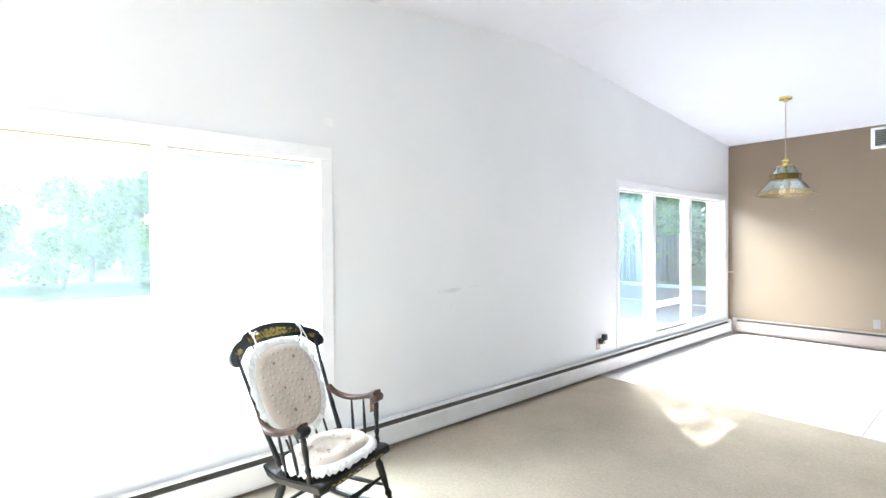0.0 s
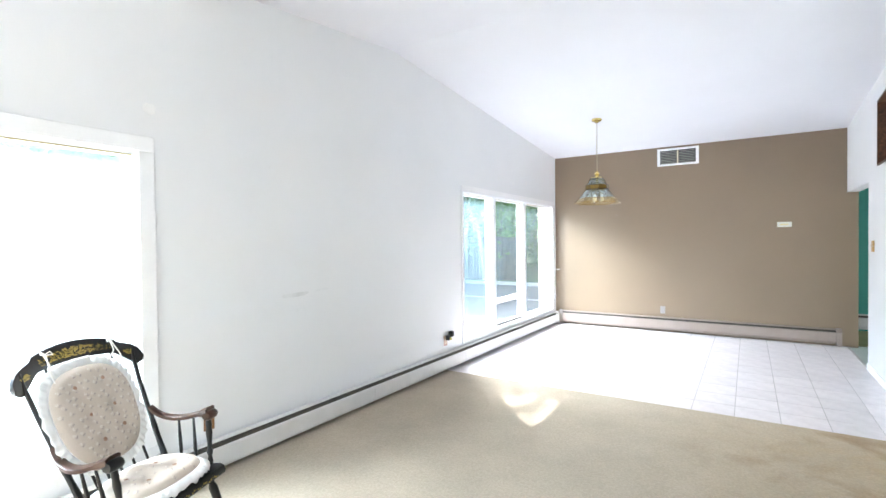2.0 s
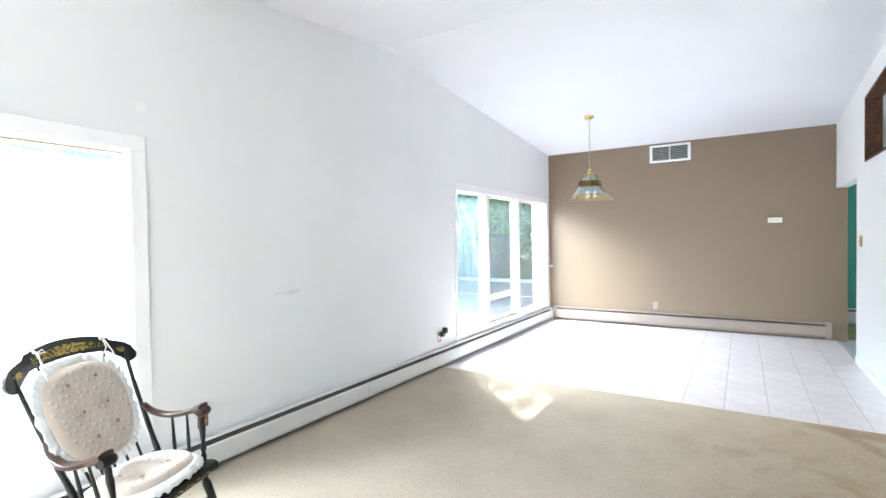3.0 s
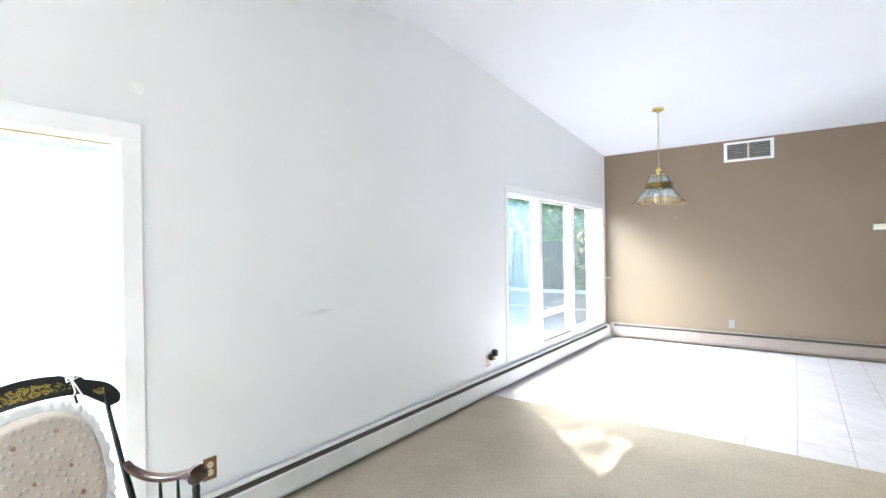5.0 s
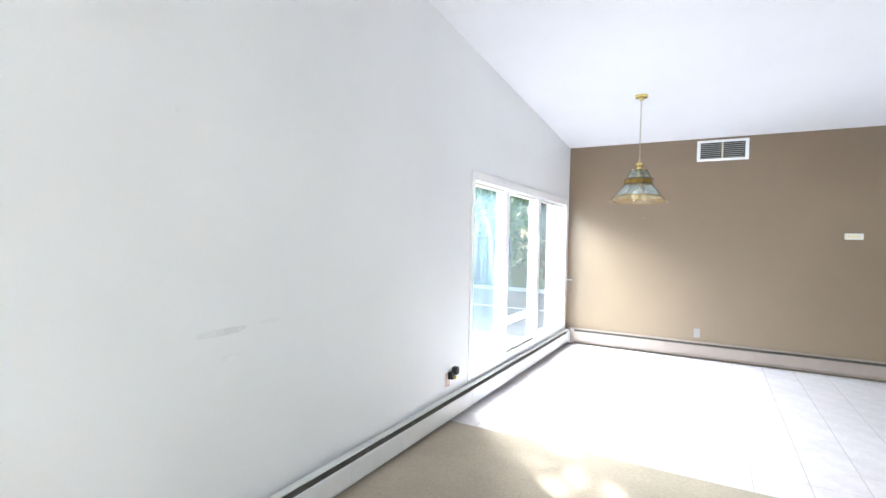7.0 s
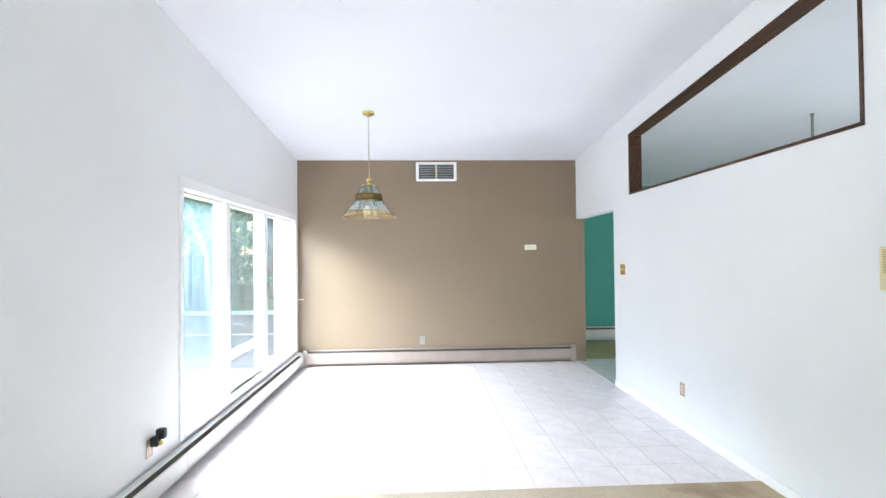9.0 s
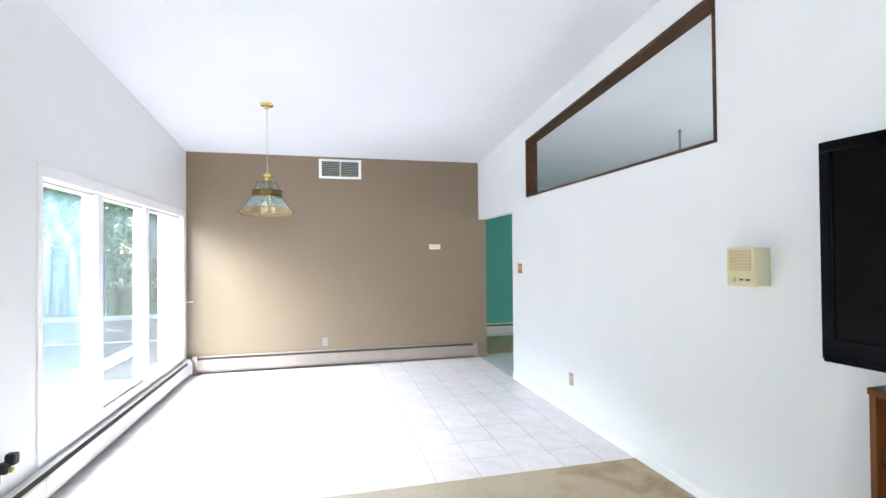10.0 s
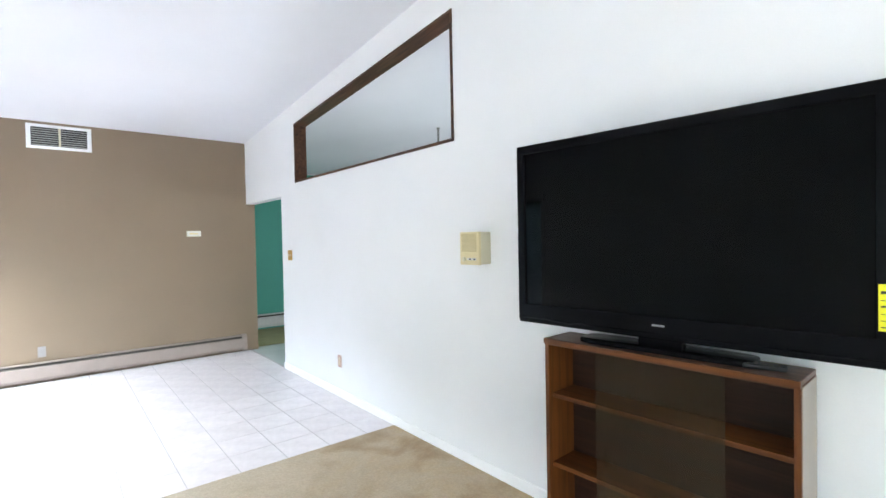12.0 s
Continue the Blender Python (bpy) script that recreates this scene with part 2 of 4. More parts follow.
GREY_PLATE = material("aged_white_plate", (0.30, 0.28, 0.27), 0.4)
OUTLET_BROWN = material("brown_outlet_plate", (0.24, 0.12, 0.05), 0.4)
OUTLET_ROSE = material("rose_metal_plate", (0.52, 0.36, 0.30), 0.35, metal=0.3)
ALMOND = material("almond_receptacle", (0.72, 0.62, 0.46), 0.4)
BRASS_PLATE = material("brass_switch_plate", (0.60, 0.36, 0.08), 0.35, metal=0.7)
BLACK_PLASTIC = material("matt_black_plastic", (0.007, 0.008, 0.010), 0.5)
GREEN_GLOW = material("yellow_plug_tip", (0.6, 0.5, 0.1), 0.5)
VENT_DARK = material("grille_grey_metal", (0.42, 0.42, 0.39), 0.5, metal=0.2, scale=30, vary=0.2)
BRICK = material("pale_painted_brick", (0.36, 0.285, 0.26), 0.85, scale=12, vary=0.15, bump=0.6, fine=60, dist=0.004, piece=0.12)
MORTAR = material("mortar", (0.44, 0.42, 0.40), 0.95, scale=20, vary=0.1)
PATIO = material("concrete_patio", (0.42, 0.42, 0.40), 0.9, scale=1.5, vary=0.12, bump=0.4, fine=40, dist=0.004)
ASPHALT = material("asphalt_driveway", (0.085, 0.085, 0.082), 0.85, scale=2, vary=0.15, bump=0.5, fine=80, dist=0.004)
GRASS = material("lawn_grass", (0.06, 0.11, 0.025), 0.9, scale=0.8, vary=0.3, bump=1.0, fine=60, dist=0.03)
LEAF = material("tree_leaves", (0.065, 0.145, 0.018), 0.55, scale=3, vary=0.45, piece=0.25, tint=(0.12, 0.23, 0.03))
BARK = material("tree_bark", (0.07, 0.055, 0.045), 0.95, scale=8, vary=0.3, bump=1.0, fine=30, dist=0.02)
FENCE = material("weathered_fence_wood", (0.075, 0.07, 0.065), 0.9, scale=4, vary=0.25)
OUT_WALL = material("outside_wall_paint", (0.6, 0.6, 0.58), 0.8, scale=2, vary=0.08)
RIBBON = material("white_cotton_ribbon", (0.75, 0.72, 0.68), 0.9)


# ---- mesh tools ----
def box_bm(bm, x0, y0, z0, x1, y1, z1, m=None):
    vs = [Vector((x, y, z)) for z in (z0, z1) for y in (y0, y1) for x in (x0, x1)]
    if m:
        vs = [m @ v for v in vs]
    v = [bm.verts.new(p) for p in vs]
    for f in ((0, 2, 3, 1), (4, 5, 7, 6), (0, 1, 5, 4), (2, 6, 7, 3), (0, 4, 6, 2), (1, 3, 7, 5)):
        bm.faces.new([v[i] for i in f])
    return v


def cube(x0, y0, z0, x1, y1, z1, bevel=0.0, seg=1):
    bm = bmesh.new()
    box_bm(bm, x0, y0, z0, x1, y1, z1)
    if bevel:
        bmesh.ops.bevel(bm, geom=bm.edges[:], offset=bevel, segments=seg, affect="EDGES", profile=0.5)
    return bm


def lathe(profile, segs=20, m=None, wave=0.0):
    """A turned piece about z: profile rows are (radius, z)."""
    bm = bmesh.new()
    rings = []
    for r, z in profile:
        ring = []
        for i in range(segs):
            a = 2 * math.pi * i / segs
            p = Vector((r * math.cos(a), r * math.sin(a), z))
            ring.append(bm.verts.new(m @ p if m else p))
        rings.append(ring)
    for a, b in zip(rings, rings[1:]):
        for i in range(segs):
            j = (i + 1) % segs
            bm.faces.new((a[i], a[j], b[j], b[i]))
    bm.faces.new(rings[0][::-1])
    bm.faces.new(rings[-1])
    return bm


def turned(p, q, radii, segs=10):
    """A turned stick from p to q with radii spread along it: (share, radius)."""
    p, q = Vector(p), Vector(q)
    d = q - p
    m = Matrix.Translation(p) @ d.to_track_quat("Z", "Y").to_matrix().to_4x4()
    return lathe([(r, s * d.length) for s, r in radii], segs, m)


def sweep(points, radius, segs=8, squash=1.0):
    """A bent rod through points; radius a number or one for each point."""
    bm = bmesh.new()
    pts = [Vector(p) for p in points]
    rad = radius if isinstance(radius, (list, tuple)) else [radius] * len(pts)
    rings = []
    for i, p in enumerate(pts):
        d = (pts[min(i + 1, len(pts) - 1)] - pts[max(i - 1, 0)]).normalized()
        side = d.cross(Vector((0, 0, 1)))
        side = side.normalized() if side.length > 0.01 else Vector((1, 0, 0))
        up = side.cross(d).normalized()
        rings.append([bm.verts.new(p + side * rad[i] * math.cos(2 * math.pi * k / segs) + up * rad[i] * squash * math.sin(2 * math.pi * k / segs)) for k in range(segs)])
    for a, b in zip(rings, rings[1:]):
        for i in range(segs):
            j = (i + 1) % segs
            bm.faces.new((a[i], a[j], b[j], b[i]))
    bm.faces.new(rings[0][::-1])
    bm.faces.new(rings[-1])
    return bm


def prism(outline, axis, a, b, bevel=0.0):
    """Extrudes a flat outline of (u, v) along an axis from a to b. u, v are the other two axes in order."""
    bm = bmesh.new()

    def place(u, v, w):
        c = [u, v]
        c.insert(axis, w)
        return Vector(c)
    lo = [bm.verts.new(place(u, v, a)) for u, v in outline]
    hi = [bm.verts.new(place(u, v, b)) for u, v in outline]
    bm.faces.new(lo)
    bm.faces.new(hi[::-1])
    k = len(outline)
    for i in range(k):
        j = (i + 1) % k
        bm.faces.new((lo[j], lo[i], hi[i], hi[j]))
    bmesh.ops.recalc_face_normals(bm, faces=bm.faces[:])
    if bevel:
        bmesh.ops.bevel(bm, geom=bm.edges[:], offset=bevel, segments=2, affect="EDGES", profile=0.5)
    return bm


def part(name, bm, mat, parent=None, label="", smooth=False, kind=""):
    me = bpy.data.meshes.new(name)
    bmesh.ops.recalc_face_normals(bm, faces=bm.faces[:])
    bm.to_mesh(me)
    bm.free()
    me.materials.append(mat)
    if smooth:
        me.polygons.foreach_set("use_smooth", [True] * len(me.polygons))
        me.set_sharp_from_angle(angle=radians(40))
    ob = new(name, me)
    if parent:
        ob.parent = parent
    return tagged(ob, label, kind=kind)


def thing(name, label, category, m=None, group=""):
    ob = new(name)
    if m:
        ob.matrix_world = m
    return tagged(ob, label, category, group)


# ---- the shell ----
XR, YB, YS, T = 3.945, 8.172, -3.2, 0.12
RIDGE_Y, RIDGE_Z, LOW_Z = 3.66, 3.265, 2.872
BACK_Z = RIDGE_Z - 0.105 * (RIDGE_Y - YS)
CARPET_Y = 4.515
XH = 7.6
YH = 9.65


def ceil_z(y):
    return LOW_Z + (RIDGE_Z - LOW_Z) * (YB - y) / (YB - RIDGE_Y) if y > RIDGE_Y else RIDGE_Z - 0.105 * (RIDGE_Y - y)


def wall_profile(y0, y1, z0, x0, x1):
    """A piece of a wall along y that reaches up past the ceiling."""
    ys = [y0] + ([RIDGE_Y] if y0 < RIDGE_Y < y1 else []) + [y1]
    out = [(y0, z0)] + [(y1, z0)] + [(y, ceil_z(y) + 0.02) for y in reversed(ys)]
    return prism(out, 0, x0, x1)


def join_bm(*bms):
    out = bmesh.new()
    for b in bms:
        me = bpy.data.meshes.new("tmp")
        b.to_mesh(me)
        out.from_mesh(me)
        b.free()
        bpy.data.meshes.remove(me)
    return out


def structure(name, bm, mat, label, smooth=False):
    return tagged(part(name, bm, mat, None, label, smooth), kind="structure")


# windows in the long wall: y0, y1, z0, z1 of the opening
BIG = (-2.0, 1.37, 0.34, 1.955)
DIN = (4.95, 7.99, 0.27, 2.02)
W = 0.16
structure("wall_west", join_bm(
    wall_profile(YS, BIG[0], -0.1, -W, 0), cube(-W, BIG[0], -0.1, 0, BIG[1], BIG[2]), wall_profile(BIG[0], BIG[1], BIG[3], -W, 0),
    wall_profile(BIG[1], DIN[0], -0.1, -W, 0), cube(-W, DIN[0], -0.1, 0, DIN[1], DIN[2]), wall_profile(DIN[0], DIN[1], DIN[3], -W, 0),
    wall_profile(DIN[1], YH + 0.1, -0.1, -W, 0)), WHITE_WALL, "smooth off-white painted wall with two windows")
structure("wall_north", cube(0, YB, -0.1, XR + T - 0.004, YB + 0.12, LOW_Z + 0.02), BROWN, "taupe brown painted end wall of the dining area")
# the wall with the doorway and the high opening
DOOR_Y, DOOR_Z = 6.86, 2.03
C0, C1, CZ0, CZA, CZB = 3.73, 6.425, 2.147, 3.025, 2.795
structure("wall_east", join_bm(
    wall_profile(YS, C0, -0.1, XR, XR + T), cube(XR, C0, -0.1, XR + T, C1, CZ0),
    prism([(C0, CZA), (C1, CZB), (C1, ceil_z(C1) + 0.02), (C0, ceil_z(C0) + 0.02)], 0, XR, XR + T),
    wall_profile(C1, DOOR_Y, -0.1, XR, XR + T), wall_profile(DOOR_Y, YB, DOOR_Z, XR, XR + T)), WHITE_WALL, "white painted wall with a doorway and a high sloped opening")
# Unseen wall; its opening is added only to let the fill lamp in.
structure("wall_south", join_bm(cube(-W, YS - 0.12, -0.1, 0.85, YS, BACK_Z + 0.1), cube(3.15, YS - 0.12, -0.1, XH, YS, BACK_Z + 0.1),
    cube(0.85, YS - 0.12, -0.1, 3.15, YS, 0.55), cube(0.85, YS - 0.12, 2.05, 3.15, YS, BACK_Z + 0.1)), WHITE_WALL, "unseen off-white painted wall with an added opening")
# hall beyond the doorway
structure("wall_hall_north", cube(-W + 0.2, YH, -0.1, XH, YH + 0.12, 2.72), TEAL, "teal painted wall of the hall")
structure("wall_hall_east", wall_profile(YS, YH, -0.1, XH, XH + 0.12), WHITE_WALL, "white painted wall of the next room")
structure("trim", cube(-W + 0.2, YH - 0.012, 2.72, XH, YH + 0.12, ceil_z(YH) + 0.02), CEIL, "white painted band above the teal wall")
structure("ceiling", prism([(YS, BACK_Z), (RIDGE_Y, RIDGE_Z), (YH + 0.12, ceil_z(YH + 0.12)), (YH + 0.12, ceil_z(YH) + 0.25), (RIDGE_Y, RIDGE_Z + 0.25), (YS, BACK_Z + 0.25)], 0, -W - 0.1, XH + 0.12),
          CEIL, "white painted vaulted ceiling with a low ridge")
structure("floor", cube(0, YS, -0.12, XR, YB, -0.004), GROUT, "grey grout bed under the floor tiles")
structure("carpet_floor", cube(0, YS, -0.004, XR, CARPET_Y, 0.006), CARPET, "beige wall-to-wall carpet with brown wear stains")
structure("hall_floor", cube(XR, YS, -0.12, XH, 8.30, -0.004), HALL_FLOOR, "pale grey-green hall floor")
structure("door_threshold", cube(XR - 0.004, DOOR_Y + 0.002, -0.012, XR + 0.022, YB - 0.002, 0.004, 0.002), GROUT, "thin grey threshold strip in the doorway")
structure("hall_carpet_floor", cube(XR + T, 8.30, -0.12, XH, YH, 0.002), GREEN_CARPET, "olive green carpet in the hall")
structure("baseboard", cube(XR - 0.012, YS, 0.0, XR, DOOR_Y, 0.075, 0.003), TRIM, "low white painted baseboard")


# dark wood lining of the high opening
def lining():
    t, a, b = 0.02, XR - 0.008, XR + T + 0.008
    root = tagged(new("opening_trim"), "dark walnut lining of the high sloped opening", kind="structure")
    part("bottom_board", cube(a, C0, CZ0, b, C1, CZ0 + t), DARKWOOD, root)
    part("side_board", cube(a, C0, CZ0 + t, b, C0 + t, CZA - t), DARKWOOD, root)
    part("side_board", cube(a, C1 - t, CZ0 + t, b, C1, CZB - t), DARKWOOD, root)
    part("top_board", prism([(C0, CZA), (C1, CZB), (C1, CZB - t), (C0, CZA - t)], 0, a, b), DARKWOOD, root)
    return root


lining()


# ---- windows ----
def window(name, o, mullions, label, rails=(), panes=None):
    """A fixed wooden window in the long wall with mullions (y0, y1), rails (y0, y1, z) and inside casing."""
    y0, y1, z0, z1 = o
    root = tagged(new(name), label, kind="structure")
    c, p = 0.085, 0.014
    part("window_casing", cube(0, y0 - 0.05, z1, p, y1 + c, z1 + c, 0.003), TRIM, root)
    part("window_casing", cube(0, y1, z0 - 0.05, p, y1 + c, z1, 0.003), TRIM, root)
    part("window_casing", cube(0, y0 - 0.05, z0 - 0.05, p, y0, z1, 0.003), TRIM, root)
    part("window_sill", cube(-W - 0.01, y0 - 0.004, z0 - 0.03, 0.022, y1 + 0.004, z0 + 0.004), TRIM, root)
    g = -0.06
    fr = 0.015
    fb = [cube(-W, y0, z0, -0.03, y0 + fr, z1), cube(-W, y1 - fr, z0, -0.03, y1, z1), cube(-W, y0 + fr, z1 - fr, -0.03, y1 - fr, z1), cube(-W, y0 + fr, z0, -0.03, y1 - fr, z0 + fr)]
    part("window_frame", join_bm(*fb), TRIM, root)
    edges = [y0 + fr]
    for a, b in mullions:
        part("mullion", cube(-W + 0.05, a, z0 + fr, 0.0, b, z1 - fr, 0.002), TRIM, root)
        edges += [a, b]
    edges.append(y1 - fr)
    for a, b, z in rails:
        part("rail", cube(-W + 0.06, a, z - 0.03, -0.02, b, z + 0.03, 0.003), TRIM, root)
        sash = part("awning_sash", join_bm(cube(-0.085, a + 0.004, z0 + fr + 0.004, -0.035, b - 0.004, z0 + fr + 0.034), cube(-0.085, a + 0.004, z0 + fr + 0.034, -0.035, a + 0.034, z - 0.034),
                                          cube(-0.085, b - 0.034, z0 + fr + 0.034, -0.035, b - 0.004, z - 0.034)), TRIM, root)
        # Dark strip painted in for the shadow gap at the sash bottom.
        part("gasket", cube(-0.034, a + 0.002, z0 + fr, -0.029, b - 0.002, z0 + fr + 0.009), DARK, sash, "dark strip for the shadow line under the sash")
        part("latch", cube(-0.034, (a + b) / 2 - 0.03, z0 + 0.05, -0.015, (a + b) / 2 + 0.03, z0 + 0.065, 0.003), SILVER, sash, "metal latch")
    part("head_stop", cube(-0.040, y0 + fr, z1 - fr - 0.008, -0.032, y1 - fr, z1 - fr), IVORY_DARK, root, "thin tan strip under the head")
    for k in range(len(edges) // 2):
        bm = cube(g - 0.003, edges[2 * k] - 0.004, z0 + fr - 0.004, g + 0.003, edges[2 * k + 1] + 0.004, z1 - fr + 0.004)
        pane = part("pane", bm, (panes or {}).get(k, PANE), root)
        pane.visible_shadow = False
    return root


window("window_1", BIG, [(-0.83, -0.75), (0.46, 0.53)], "large white-framed picture window over the baseboard heater", panes={0: PANE_HAZY, 1: PANE_HAZY, 2: PANE_GLARE})
window("window_2", DIN, [(5.72, 5.82), (6.75, 6.85)], "white wooden window in three parts with an awning sash", rails=[(5.82, 6.75, 0.612)], panes={0: PANE_FOGGY})


def smear(pane, pts, width):
    """A wiped streak of haze on the inside of a pane; points are (y, z)."""
    bm = bmesh.new()
    rows = []
    for k, (y, z) in enumerate(pts):
        a, b = Vector(pts[max(k - 1, 0)]), Vector(pts[min(k + 1, len(pts) - 1)])
        d = (b - a).normalized() * width * (0.5 + 0.5 * math.sin(math.pi * (k + 0.6) / len(pts)))
        rows.append([bm.verts.new((-0.0545 + width * 0.01, y - d.y, z + d.x)), bm.verts.new((-0.0545 + width * 0.01, y + d.y, z - d.x))])
    for p, q in zip(rows, rows[1:]):
        bm.faces.new((p[0], q[0], q[1], p[1]))
    ob = part("smear", bm, SMEAR, pane, "pale wiped streak on the glass")
    ob.visible_shadow = False


dining_pane = next(o for o in bpy.data.objects["window_2"].children if o.name.startswith("pane"))
ARCH = [(5.02, 1.40), (5.08, 1.52), (5.18, 1.65), (5.29, 1.71), (5.38, 1.66), (5.45, 1.54), (5.49, 1.40), (5.52, 1.25), (5.56, 1.08), (5.60, 0.92)]
for wide in (0.075, 0.045, 0.028, 0.015):
    smear(dining_pane, ARCH, wide)
smear(dining_pane, [(5.14, 1.88), (5.22, 1.80), (5.28, 1.72)], 0.04)


# ---- baseboard heaters ----
def heater(name, length, mat, label, m, endcap=True):
    """A hydronic baseboard heater along local x, its back at y = 0, front towards -y."""
    root = thing(name, label, "baseboard heater", m)
    part("back_panel", cube(0, -0.012, 0.02, length, 0, 0.205, 0.002), mat, root)
    part("top_cover", prism([(-0.012, 0.197), (-0.012, 0.209), (-0.040, 0.205), (-0.044, 0.196), (-0.038, 0.194)], 0, 0, length), mat, root)
    part("front_panel", prism([(-0.058, 0.170), (-0.066, 0.162), (-0.070, 0.060), (-0.064, 0.040), (-0.058, 0.040), (-0.063, 0.062), (-0.060, 0.158), (-0.054, 0.166)], 0, 0, length), mat, root)
    # Blade coloured dark so that the heater slot reads as shaded.
    part("damper", prism([(-0.014, 0.188), (-0.050, 0.160), (-0.050, 0.156), (-0.014, 0.184)], 0, 0.004, length - 0.004), DARK, root, "damper blade coloured dark as the shaded slot")
    bm = bmesh.new()
    box_bm(bm, 0.01, -0.030, 0.09, length - 0.01, -0.016, 0.104)
    n = int(length / 0.05)
    for i in range(n):
        x = 0.03 + i * (length - 0.06) / max(1, n - 1)
        box_bm(bm, x, -0.050, 0.07, x + 0.002, -0.013, 0.13)
    part("fin_element", bm, FIN, root, "aluminium fins on a copper pipe")
    seams = int(length // 1.8)
    for i in range(seams):
        x = (i + 1) * length / (seams + 1)
        part("joint_strip", cube(x - 0.02, -0.0715, 0.062, x + 0.02, -0.0665, 0.160, 0.001), mat, root)
    if endcap:
        for x in (0.0, length):
            part("end_cap", prism([(0, 0.012), (0, 0.213), (-0.05, 0.213), (-0.074, 0.170), (-0.074, 0.012)], 0, x - 0.03, x + 0.03, 0.003), mat, root)
    return root


# the long one along the window wall: local x runs along -y, front towards +x
heater("baseboard_heater", YB - YS - 0.16, HEATER, "long white enamelled baseboard heater under the windows", pose(0.016, YS + 0.05, 0, 0, 0, 90))
heater("baseboard_heater", 3.86 - 0.11, HEATER_BROWN, "taupe enamelled baseboard heater along the brown wall", pose(0.11, YB - 0.001, 0) @ Matrix.Diagonal((1, 1, 1.1, 1)))
heater("baseboard_heater", 2.4, HEATER, "white enamelled baseboard heater on the teal wall", pose(XR + 0.2, YH - 0.001, 0) @ Matrix.Diagonal((1, 1, 1.26, 1)))


# ---- pendant lamp ----
def pendant(x, y):
    zc = ceil_z(y)
    root = thing("pendant_lamp", "polished brass and glass pendant lamp hanging from a thin chain", "pendant lamp", pose(x, y, 0))
    part("canopy", lathe([(0.005, zc - 0.045), (0.022, zc - 0.042), (0.03, zc - 0.03), (0.058, zc - 0.022), (0.066, zc - 0.008), (0.064, zc + 0.004)], 28), BRASS, root, smooth=True)
    z0, z1 = 2.345, zc - 0.04
    bm = []
    n = int((z1 - z0) / 0.026)
    for i in range(n):
        z = z0 + (i + 0.5) * (z1 - z0) / n
        pts = []
        for k in range(9):
            a = 2 * math.pi * k / 8
            u, v = 0.008 * math.cos(a), 0.018 * math.sin(a)
            pts.append((u if i % 2 else 0.0005, 0.0005 if i % 2 else u, z + v))
        bm.append(sweep(pts, 0.0016, 5))
    part("chain", join_bm(*bm), CHAINM, root, "thin brass chain links", smooth=True)
    part("cord", sweep([(0.004, 0.002, z0), (-0.003, -0.002, (z0 + z1) / 2), (0.003, 0.0, z1)], 0.002, 6), IVORY_PALE, root)
    part("finial", lathe([(0.006, 2.350), (0.012, 2.340), (0.007, 2.333), (0.026, 2.325), (0.034, 2.310), (0.028, 2.293), (0.018, 2.285), (0.018, 2.270), (0.082, 2.256), (0.082, 2.250)], 20), BRASS, root, smooth=True)
    # three glazed tiers with eight sides
    tiers = [(0.082, 2.250, 0.128, 2.158, "top_tier"), (0.143, 2.158, 0.143, 2.104, "brass_band"), (0.134, 2.104, 0.236, 1.982, "lower_tier"), (0.236, 1.982, 0.290, 1.924, "skirt_tier")]
    n = 8
    for r0, za, r1, zb, nm in tiers:
        for i in range(n):
            a, b = 2 * math.pi * (i + 0.5) / n, 2 * math.pi * (i + 1.5) / n
            q = [Vector((r0 * math.cos(a), r0 * math.sin(a), za)), Vector((r0 * math.cos(b), r0 * math.sin(b), za)), Vector((r1 * math.cos(b), r1 * math.sin(b), zb)), Vector((r1 * math.cos(a), r1 * math.sin(a), zb))]
            nrm = (q[1] - q[0]).cross(q[2] - q[0]).normalized() * 0.0015
            pb = bmesh.new()
            v = [pb.verts.new(p + nrm) for p in q] + [pb.verts.new(p - nrm) for p in q]
            for f in ((0, 1, 2, 3), (7, 6, 5, 4), (0, 4, 5, 1), (1, 5, 6, 2), (2, 6, 7, 3), (3, 7, 4, 0)):
                pb.faces.new([v[k] for k in f])
            part("glass_panel" if nm != "brass_band" else "brass_panel", pb, {"brass_band": BRASS_DULL, "skirt_tier": AMBER_GLASS}.get(nm, LAMP_GLASS), root)
        for i in range(n):
            a = 2 * math.pi * (i + 0.5) / n
            part("came", sweep([(r0 * math.cos(a), r0 * math.sin(a), za), (r1 * math.cos(a), r1 * math.sin(a), zb)], 0.0038, 6), CAME, root)
    for r, z in ((0.082, 2.250), (0.147, 2.158), (0.147, 2.104), (0.237, 1.982), (0.291, 1.924)):
        pts = [(r * math.cos(2 * math.pi * (i + 0.5) / n), r * math.sin(2 * math.pi * (i + 0.5) / n), z) for i in range(n + 1)]
        part("rim", sweep(pts, 0.0045, 6), CAME if r < 0.2 else BRASS_DULL, root, "brass rim round the glass")
    for k in range(3):
        a = 2 * math.pi * k / 3 + 0.3
        cx, cy = 0.06 * math.cos(a), 0.06 * math.sin(a)
        part("lamp_arm", sweep([(0, 0, 2.143), (cx * 0.6, cy * 0.6, 2.063), (cx, cy, 2.038)], 0.006, 8), BRASS, root)
        part("bulb", lathe([(0.010, 2.038), (0.012, 2.028), (0.022, 2.003), (0.026, 1.978), (0.02, 1.950), (0.008, 1.940)], 14, pose(cx, cy, 0)), BULB, root, "frosted unlit bulb", smooth=True)
    part("stem", lathe([(0.012, 2.253), (0.012, 2.163), (0.03, 2.153), (0.03, 2.133), (0.01, 2.113)], 14), BRASS, root, smooth=True)
    return root


pendant(1.178, 6.44)


